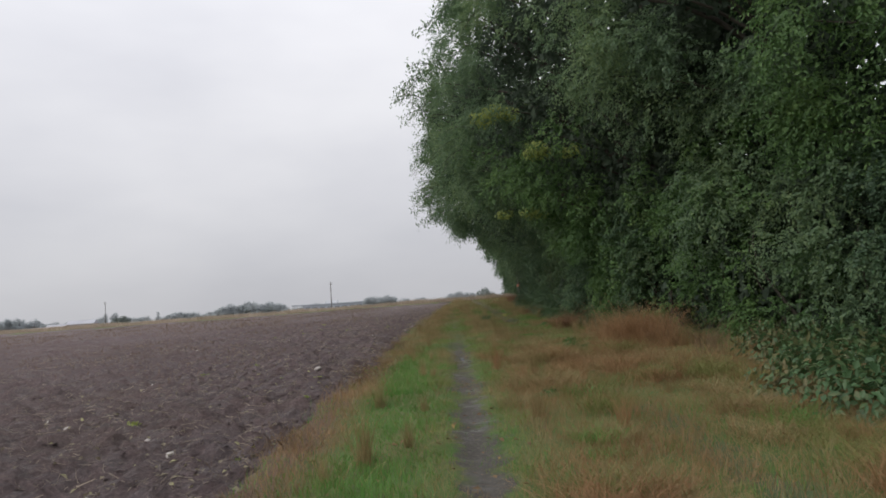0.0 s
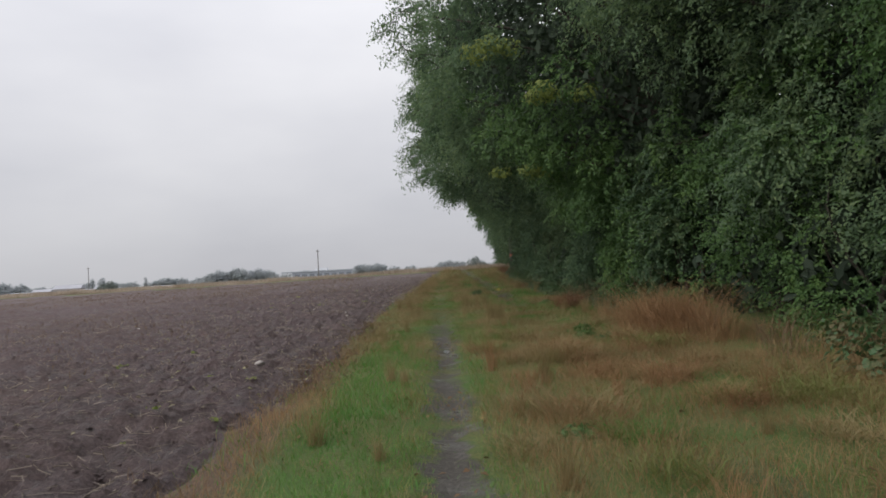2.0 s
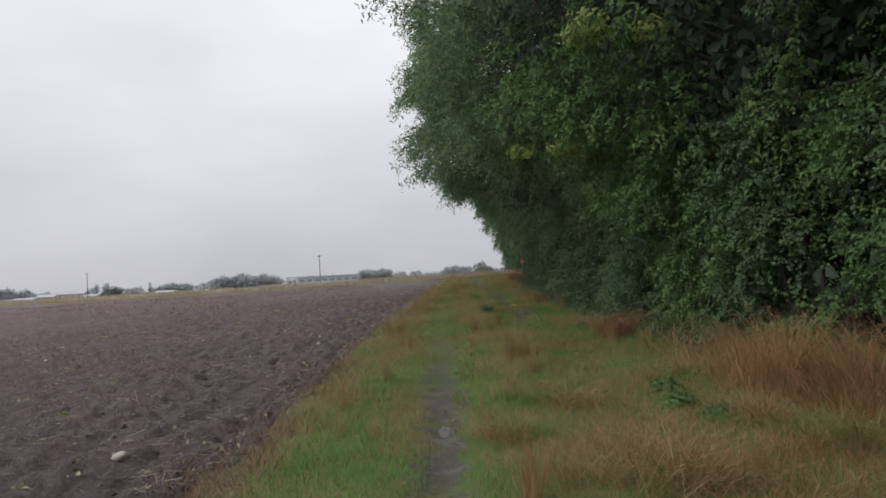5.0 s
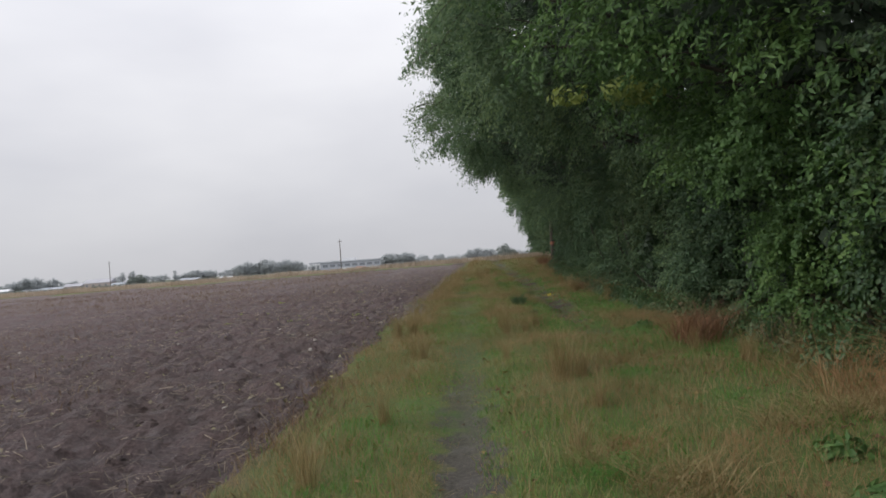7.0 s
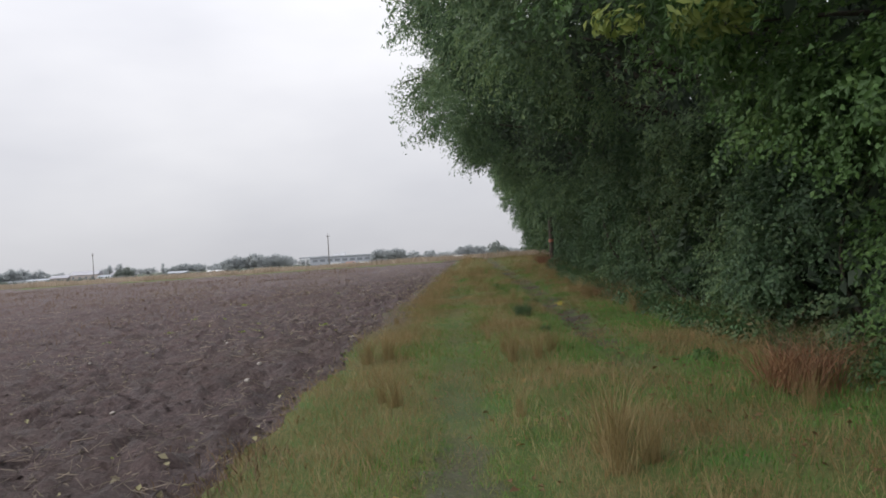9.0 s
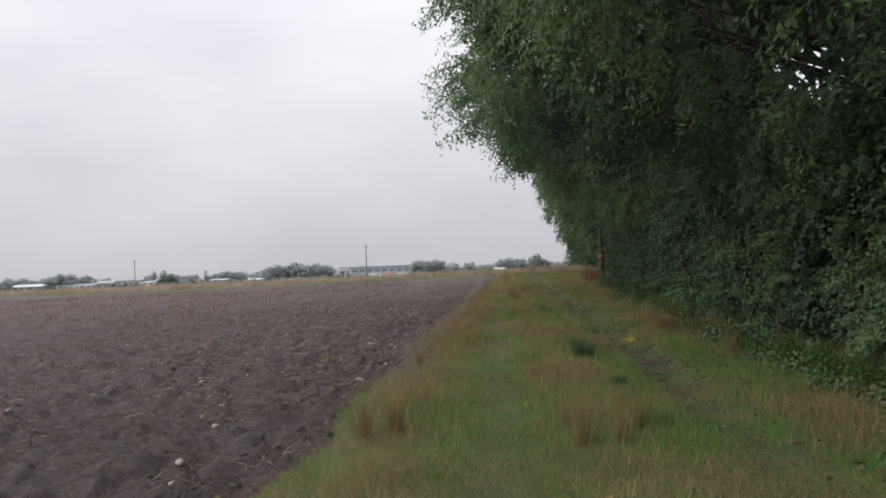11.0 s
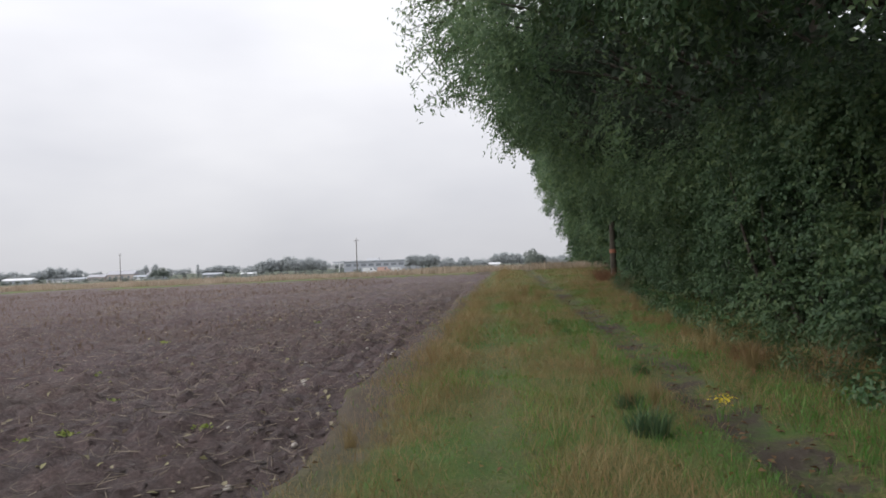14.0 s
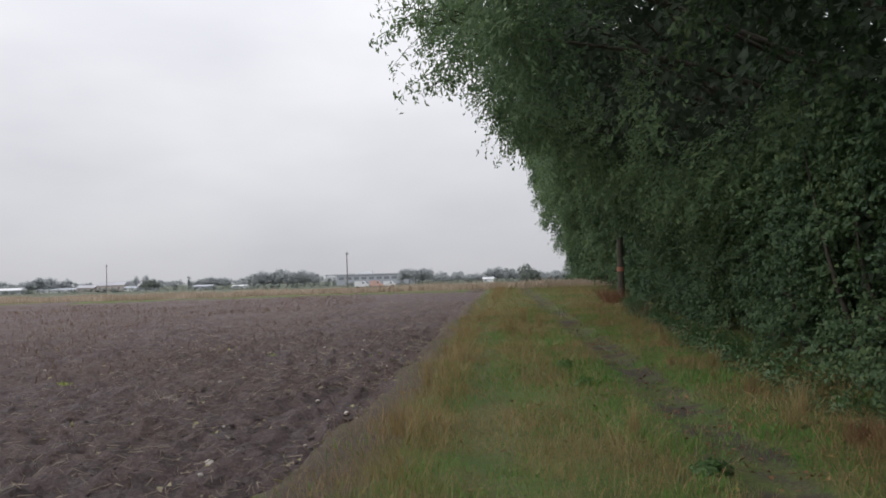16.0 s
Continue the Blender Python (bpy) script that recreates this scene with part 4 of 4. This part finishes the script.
# ---- things lying in the field ----
def build_field():
    rs = np.random.RandomState(67)
    # clods
    bm = bmesh.new()
    bmesh.ops.create_icosphere(bm, subdivisions=1, radius=1)
    bv, bf = np.array([v.co[:] for v in bm.verts]), np.array([[v.index for v in f.verts] for f in bm.faces])
    bm.free()
    n = 11000
    d = rs.uniform(0, 1, n) ** 1.6
    y = 4 + 42 * rs.uniform(0, 1, n)
    x = edge_x(y) - 0.04 - d * 8
    s = 0.009 + 0.022 * rs.uniform(0, 1, n) ** 3
    sc = s[:, None] * rs.uniform(0.6, 1.35, (n, 3)) * np.array([1.15, 1.15, 0.5])
    jit = 1 + 0.26 * rs.normal(size=(n, len(bv)))[:, :, None]
    v = bv[None] * jit * sc[:, None] + np.stack([x, y, ground_z(x, y) + s * 0.05], 1)[:, None]
    f = bf[None] + (np.arange(n) * len(bv))[:, None, None]
    tagged(new("soil_clods", raw_mesh("soil_clods", v.reshape(-1, 3), [f.reshape(-1, 3)], M_SOIL)), "broken clods of damp brown soil on the field", "soil", kind="stuff")
    # straw and chopped stalks lying flat
    n = 36000
    y = rs.uniform(4, 58, n)
    x = edge_x(y) - 0.1 - rs.uniform(0, 1, n) ** 1.3 * 14
    keep = vnoise(x, y, 1.6, 71) > 0.3
    x, y = x[keep], y[keep]
    n = len(x)
    a = rs.uniform(0, 2 * math.pi, n)
    ln, w = 0.03 + 0.2 * rs.uniform(0, 1, n) ** 2.5, rs.uniform(0.002, 0.008, n)
    dx, dy = np.cos(a) * ln / 2, np.sin(a) * ln / 2
    z = ground_z(x, y) + 0.03
    tilt = rs.normal(size=n) * 0.02
    ux, uy = -np.sin(a) * w / 2, np.cos(a) * w / 2
    p = [np.stack([x - dx - ux, y - dy - uy, z - tilt], 1), np.stack([x - dx + ux, y - dy + uy, z - tilt], 1), np.stack([x - dx, y - dy, z - tilt + w], 1),
         np.stack([x + dx - ux, y + dy - uy, z + tilt], 1), np.stack([x + dx + ux, y + dy + uy, z + tilt], 1), np.stack([x + dx, y + dy, z + tilt + w], 1)]
    v = np.stack(p, 1).reshape(-1, 3)
    i = np.arange(n)[:, None] * 6
    q = np.concatenate([i + np.array([[0, 1, 4, 3]]), i + np.array([[1, 2, 5, 4]]), i + np.array([[2, 0, 3, 5]])])
    tagged(new("straw", raw_mesh("straw", v, [q], M_STRAW)), "pale chopped straw and stalks scattered over soil", "straw", kind="stuff")
    # leaf litter blown over the soil
    n = 1500
    y = rs.uniform(6, 46, n)
    x = edge_x(y) - 0.05 - 6 * rs.uniform(0, 1, n) ** 1.7
    keep = vnoise(x, y, 1.4, 75) > 0.4
    x, y = x[keep], y[keep]
    v, f = leaf_arrays(np.stack([x, y, ground_z(x, y) + 0.03], 1), rs.normal(size=(len(x), 3)) * 0.35 + np.array([0, 0, 1]), 0.075, 0.045, rs, 0)
    tagged(new("leaf_litter", raw_mesh("leaf_litter", v, [f], M_LITTER)), "pale and yellowed leaf litter on soil", "leaves", kind="stuff")
    # dead standing stalks
    n = 2600
    y = rs.uniform(5, 60, n)
    x = edge_x(y) - 0.5 - rs.uniform(0, 1, n) * 16
    keep = vnoise(x, y, 1.3, 72) > 0.62
    x, y = x[keep], y[keep]
    v, a4, b3 = blade_arrays(x, y, ground_z(x, y), rs.uniform(0.08, 0.24, len(x)), np.full(len(x), 0.008), rs, 0.6)
    tagged(new("stubble", raw_mesh("stubble", v, [a4, b3], M_STRAW)), "sparse dead stubble stalks standing in the soil", "stubble", kind="stuff")
    # dead brown weeds far out on the field
    n = 42000
    y = 14 + 53 * rs.uniform(0, 1, n) ** 0.7
    x = -4.5 - rs.uniform(0, 1, n) * 55
    keep = (vnoise(x, y, 4.0, 73) + 0.25 * smooth(25, 60, y) + 0.15 * vnoise(x, y, 0.7, 74) > 0.62) & (y < field_end(x))
    x, y = x[keep], y[keep]
    v, a4, b3 = blade_arrays(x, y, ground_z(x, y), rs.uniform(0.08, 0.22, len(x)), np.full(len(x), 0.014), rs, 0.7)
    tagged(new("dead_weeds", raw_mesh("dead_weeds", v, [a4, b3], M_DEAD)), "thin brown dead weeds over the open field", "weeds", kind="stuff")

    def stone_mesh(seed):
        r = np.random.RandomState(seed)
        b = bmesh.new()
        bmesh.ops.create_icosphere(b, subdivisions=2, radius=1)
        for vert in b.verts:
            k = 1 + 0.3 * (noise.noise(vert.co * 1.4 + Vector((seed, 0, 0)))) + 0.06 * r.normal()
            vert.co = Vector((vert.co.x * k, vert.co.y * k * 0.8, vert.co.z * k * 0.6))
        return bm_mesh(b, "stone", M_STONE, True)
    stones = [stone_mesh(s) for s in range(3)]
    spots = [(-3.13, 8.38, 0.06), (-5.22, 10.33, 0.06), (-2.63, 15.09, 0.075), (-2.33, 33.2, 0.05)]
    for i in range(70):
        y = rs.uniform(6, 45)
        spots.append((float(edge_x(y)) - 0.2 - 9 * rs.uniform(0, 1) ** 1.4, y, rs.uniform(0.015, 0.04)))
    for i, (x, y, s) in enumerate(spots):
        ob = new("stone", stones[i % 3])
        ob.matrix_basis = pose(x, y, float(ground_z(x, y)) + s * 0.25, rs.uniform(-20, 20), 0, rs.uniform(0, 360)) @ Matrix.Diagonal((s, s, s, 1))
        tagged(ob, "pale flint stone lying on the ploughed soil", "stone", "stones in the field")
    r = np.random.RandomState(140)
    c = r.normal(size=(26, 3)) * np.array([0.08, 0.08, 0.02]) + np.array([0, 0, 0.04])
    v, f = leaf_arrays(c, r.normal(size=(26, 3)) * 0.5 + np.array([0, 0, 1]), 0.1, 0.055, r, 0)
    weed = raw_mesh("seedling_weed", v, [f], M_LEAF_YELLOW)
    spots = [(-3.26, 14.61), (-2.1, 10.9), (-2.45, 9.1)] + [(float(edge_x(y)) - 0.3 - 7 * rs.uniform(0, 1) ** 1.3, y) for y in rs.uniform(7, 42, 30)]
    for x, y in spots:
        ob = new("seedling_weed", weed)
        s = rs.uniform(0.3, 0.65)
        ob.matrix_basis = pose(x, y, float(ground_z(x, y)), 0, 0, rs.uniform(0, 360)) @ Matrix.Diagonal((s, s, s, 1))
        tagged(ob, "small yellow-green weed seedling on bare soil", "weed", "seedlings in the field", "stuff")
    # broken dry stalks lying near the edge
    for x, y, a, ln in [(-3.0, 32.2, 20, 0.5), (-3.5, 31.9, 75, 0.4), (-2.9, 31.5, 130, 0.35), (-4.1, 32.4, 160, 0.6), (-2.6, 32.4, 60, 0.3), (-5.0, 10.4, 80, 0.4), (-5.3, 9.9, 30, 0.35)]:
        t = np.linspace(-0.5, 0.5, 6)
        px, py = x + np.cos(radians(a)) * t * ln + 0.03 * np.sin(t * 9), y + np.sin(radians(a)) * t * ln
        v, f = tube_arrays(np.stack([px, py, ground_z(px, py) + 0.035], 1), 0.009 * (1 - 0.4 * (t + 0.5)), 5)
        ob = new("dry_stalk", raw_mesh("dry_stalk", v, [f], M_STRAW, True))
        tagged(ob, "pale broken dry stalk lying on the soil", "stalk", "stalks in the field")


build_field()


# ---- post at the hedge ----
def build_post():
    x, y = 5.15, 54.0
    z = float(base_z(x, y))
    p = empty("wooden_post", x, y, z, "dark weathered wooden post with a faded orange band", "post")
    b = bmesh.new()
    bmesh.ops.create_cone(b, cap_ends=True, segments=14, radius1=0.13, radius2=0.11, depth=2.3, matrix=Matrix.Translation((0, 0, 1.1)))
    bmesh.ops.bevel(b, geom=[e for e in b.edges if e.verts[0].co.z > 2.2 and e.verts[1].co.z > 2.2], offset=0.02, segments=2, affect="EDGES")
    part("shaft", b, M_BARK, p)
    b = bmesh.new()
    bmesh.ops.create_cone(b, cap_ends=True, segments=14, radius1=0.14, radius2=0.138, depth=0.16, matrix=Matrix.Translation((0, 0, 1.05)))
    part("band", b, M_TAPE, p, "faded orange band")


build_post()


# ---- utility poles ----
def build_pole(x, y, h):
    z = float(base_z(x, y))
    p = empty("utility_pole", x, y, z, "tall dark wooden utility pole beyond the field", "utility pole", "utility poles")
    b = bmesh.new()
    bmesh.ops.create_cone(b, cap_ends=True, segments=12, radius1=0.12, radius2=0.075, depth=h + 0.4, matrix=Matrix.Translation((0, 0, h / 2 - 0.2)))
    part("shaft", b, M_POLE, p)
    part("crossarm", box_bm(-0.35, -0.05, h - 0.4, 0.35, 0.05, h - 0.32), M_POLE, p)
    for dx in (-0.3, 0, 0.3):
        b = bmesh.new()
        bmesh.ops.create_cone(b, cap_ends=True, segments=8, radius1=0.06, radius2=0.03, depth=0.2, matrix=Matrix.Translation((dx, 0, h - 0.23 if dx else h + 0.1)))
        part("insulator", b, M_PORCELAIN, p)


build_pole(-24.4, 160, 6.9)
build_pole(-99.3, 220, 8.3)


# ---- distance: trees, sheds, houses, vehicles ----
def far_tree(x, y, w, h, seed, mat=M_HAZED_FAR_LEAF, shape="round", label="distant rounded tree in haze-paled leaf"):
    rs = np.random.RandomState(seed)
    z = float(base_z(x, y))
    t = empty("distant_tree", x, y, z, label, "tree", "distant trees")
    n = 20
    d = rs.normal(size=(n, 3))
    d /= np.linalg.norm(d, axis=1)[:, None]
    r = rs.uniform(0.2, 1.0, n)[:, None] ** 0.5
    if shape == "poplar":
        c = d * r * np.array([w * 0.32, w * 0.32, h * 0.42]) + np.array([0, 0, h * 0.5])
        rad = np.full(n, w * 0.28)
    else:
        c = d * r * np.array([w * 0.38, w * 0.38, h * 0.3]) + np.array([0, 0, h * 0.55])
        c[:, 2] += -0.2 * h * ((c[:, 0] / w) ** 2) * 4
        rad = np.full(n, min(w, h) * 0.2) * rs.uniform(0.7, 1.3, n)
    size = max(0.3, min(w, h) * 0.075)
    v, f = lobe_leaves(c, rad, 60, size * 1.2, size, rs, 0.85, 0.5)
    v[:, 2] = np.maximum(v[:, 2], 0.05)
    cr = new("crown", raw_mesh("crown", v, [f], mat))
    cr.parent = t
    v, f = tube_arrays([[0, 0, -0.3], [0, 0, h * 0.3], [0.1, 0, h * 0.7]], np.array([0.035, 0.025, 0.01]) * h, 6)
    tr = new("trunk", raw_mesh("trunk", v, [f], M_POLE))
    tr.parent = t
    return t


def build_distance():
    rs = np.random.RandomState(83)
    k = 200
    def row(x0, x1, y, w, h, n, label, mat=M_HAZED_FAR_LEAF, shape="round"):
        nonlocal k
        for i in range(n):
            k += 1
            u = (i + 0.5) / n
            arch = 0.82 + 0.18 * math.sin(u * math.pi)
            far_tree(x0 + (x1 - x0) * u, y + rs.uniform(-6, 6), w * 1.2, h * 1.34 * arch * rs.uniform(0.9, 1.08), k, mat, shape, label)
    row(-181, -128, 600, 13, 10.4, 8, "tree of a rounded haze-paled copse beyond fields")
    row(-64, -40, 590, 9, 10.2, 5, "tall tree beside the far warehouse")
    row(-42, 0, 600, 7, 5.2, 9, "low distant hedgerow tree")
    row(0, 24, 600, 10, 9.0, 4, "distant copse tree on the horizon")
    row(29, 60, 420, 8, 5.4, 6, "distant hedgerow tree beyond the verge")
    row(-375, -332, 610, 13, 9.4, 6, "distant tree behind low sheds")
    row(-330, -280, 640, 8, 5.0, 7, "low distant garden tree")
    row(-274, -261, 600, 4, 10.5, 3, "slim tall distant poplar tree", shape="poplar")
    row(-228, -199, 605, 8, 7.4, 6, "distant hedgerow tree paled with painted haze")
    row(-248, -236, 560, 8, 7.0, 2, "dark flat-topped distant pine", M_HAZED_MID_LEAF)
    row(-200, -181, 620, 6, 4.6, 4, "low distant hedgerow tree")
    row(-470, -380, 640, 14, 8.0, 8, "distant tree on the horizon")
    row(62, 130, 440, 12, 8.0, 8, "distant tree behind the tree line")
    row(-490, 150, 690, 17, 7.4, 46, "low haze-greyed tree of the far horizon")
    far_tree(-229, 600, 4.5, 11.0, 401, M_HAZED_FAR_LEAF, "poplar", "single tall distant poplar tree")
    far_tree(-32, 600, 2.6, 9.0, 402, M_HAZED_FAR_LEAF, "poplar", "slim distant poplar above the hedgerow")
    far_tree(21, 420, 12.5, 10.3, 403, M_HAZED_MID_LEAF, "round", "dark rounded field tree on the horizon")
    far_tree(25, 424, 9, 7.0, 404, M_HAZED_MID_LEAF, "round", "dark field tree beside a larger one")
    # hedge across the middle distance
    n = 420
    x = rs.uniform(-330, 110, n)
    c = np.stack([x, 430 + 6 * vnoise(x, x * 0, 40, 5), base_z(x, x * 0 + 430) + rs.uniform(0.3, 1.9, n)], 1)
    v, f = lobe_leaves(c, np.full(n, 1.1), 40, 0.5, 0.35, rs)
    tagged(new("far_hedge", raw_mesh("far_hedge", v, [f], M_HAZED_MID_LEAF)), "low hedge along the far side of pasture", "hedge", kind="stuff")

    def warehouse(x0, x1, y, h0, label, deep=40):
        z = float(base_z((x0 + x1) / 2, y))
        t = empty("warehouse", x0, y, z, label, "building")
        w = x1 - x0
        part("wall", box_bm(0, 0, -0.5, w, deep, h0), M_CLAD, t)
        part("roof", box_bm(-9, -0.6, h0, w + 1, deep + 1, h0 + 0.9), M_ROOF, t, "overhanging flat roof in haze-paled grey")
        for i in range(int(w // 6)):
            part("window", box_bm(2 + i * 6, -0.12, h0 * 0.55, 6 + i * 6, 0.05, h0 * 0.8), M_GLASS, t)
        for px in (-8, -4):
            part("column", box_bm(px, 0, -0.3, px + 0.6, 0.6, h0), M_WHITE, t)
        for a, b in ((0.28, 0.44), (0.86, 0.93)):
            part("roof_unit", box_bm(w * a, 6, h0 + 0.9, w * b, 14, h0 + 2.8), M_WHITE, t)
    warehouse(-118, -56, 620, 7.8, "long grey flat-roofed warehouse beyond the fields")

    def shed(x0, x1, y, h, roof_mat, wall_mat, label, name="farm_shed", kindw="shed"):
        z = float(base_z((x0 + x1) / 2, y))
        t = empty(name, x0, y, z, label, kindw, "distant buildings")
        w = x1 - x0
        part("wall", box_bm(0, 0, -0.4, w, 9, h * 0.62), wall_mat, t)
        b = bmesh.new()
        vs = [b.verts.new(p) for p in ((-0.4, -0.5, h * 0.62), (w + 0.4, -0.5, h * 0.62), (w + 0.4, 9.5, h * 0.62), (-0.4, 9.5, h * 0.62), (-0.4, 4.5, h), (w + 0.4, 4.5, h))]
        for q in ((0, 1, 5, 4), (2, 3, 4, 5), (0, 4, 3), (1, 2, 5), (3, 2, 1, 0)):
            b.faces.new([vs[i] for i in q])
        part("roof", b, roof_mat, t)
        for i in range(max(1, int(w // 5))):
            part("window", box_bm(1.2 + i * 5, -0.08, h * 0.2, 2.8 + i * 5, 0.06, h * 0.45), M_GLASS, t)
    shed(-382, -358, 590, 4.4, M_WHITE, M_CLAD, "long low shed with a pale roof")
    shed(-352, -320, 600, 3.4, M_ROOF, M_WHITE, "low white-walled shed under a grey roof")
    shed(-297, -276, 590, 7.4, M_SLATE, M_BRICKFAR, "pale brick house with a slate roof", "distant_house", "house")
    shed(-316, -302, 595, 5.2, M_SLATE, M_BRICKFAR, "small pale brick house with a slate roof", "distant_house", "house")
    shed(-274, -262, 585, 3.6, M_ROOF, M_WHITE, "small white shed beside a house")
    shed(-261, -248, 580, 5.4, M_SLATE, M_CLAD, "dark roofed barn among trees")
    shed(-220, -206, 585, 3.4, M_ROOF, M_CLAD, "low grey outbuilding behind a hedge")
    shed(-2, 6, 590, 3.6, M_WHITE, M_WHITE, "tiny white building at a copse")
    shed(-182, -172, 560, 2.6, M_WHITE, M_WHITE, "low white building before the copse")

    def van(x, y, ln, h, mat, label):
        z = float(base_z(x, y)) + 0.15
        t = empty("parked_van", x, y, z, label, "van", "parked vehicles")
        b = bmesh.new()
        prof = [(0, 0.35), (0, h), (ln * 0.7, h), (ln * 0.82, h * 0.62), (ln, h * 0.5), (ln, 0.35)]
        lo, hi = [b.verts.new((px, 0, pz)) for px, pz in prof], [b.verts.new((px, 1.9, pz)) for px, pz in prof]
        b.faces.new(lo), b.faces.new(hi[::-1])
        for i in range(len(prof)):
            b.faces.new((lo[i], hi[i], hi[(i + 1) % 6], lo[(i + 1) % 6]))
        bmesh.ops.recalc_face_normals(b, faces=b.faces[:])
        bmesh.ops.bevel(b, geom=b.edges[:], offset=0.06, segments=2, affect="EDGES")
        part("body", b, mat, t)
        part("side_window", box_bm(ln * 0.56, -0.02, h * 0.6, ln * 0.7, 0.03, h * 0.88), M_GLASS, t)
        for wx in (ln * 0.2, ln * 0.8):
            for wy in (0.05, 1.85):
                b = bmesh.new()
                bmesh.ops.create_cone(b, cap_ends=True, segments=14, radius1=0.36, radius2=0.36, depth=0.22, matrix=Matrix.Translation((wx, wy, 0.2)) @ Matrix.Rotation(radians(90), 4, "X"))
                part("wheel", b, M_TYRE, t)
    van(-48.5, 305, 5.2, 2.3, M_WHITE, "white van parked on the far side")
    van(-43.0, 306, 4.8, 2.4, M_RED, "orange-red van parked beside white ones")
    van(-37.8, 305, 4.6, 2.1, M_WHITE, "white van parked beside an orange one")


build_distance()
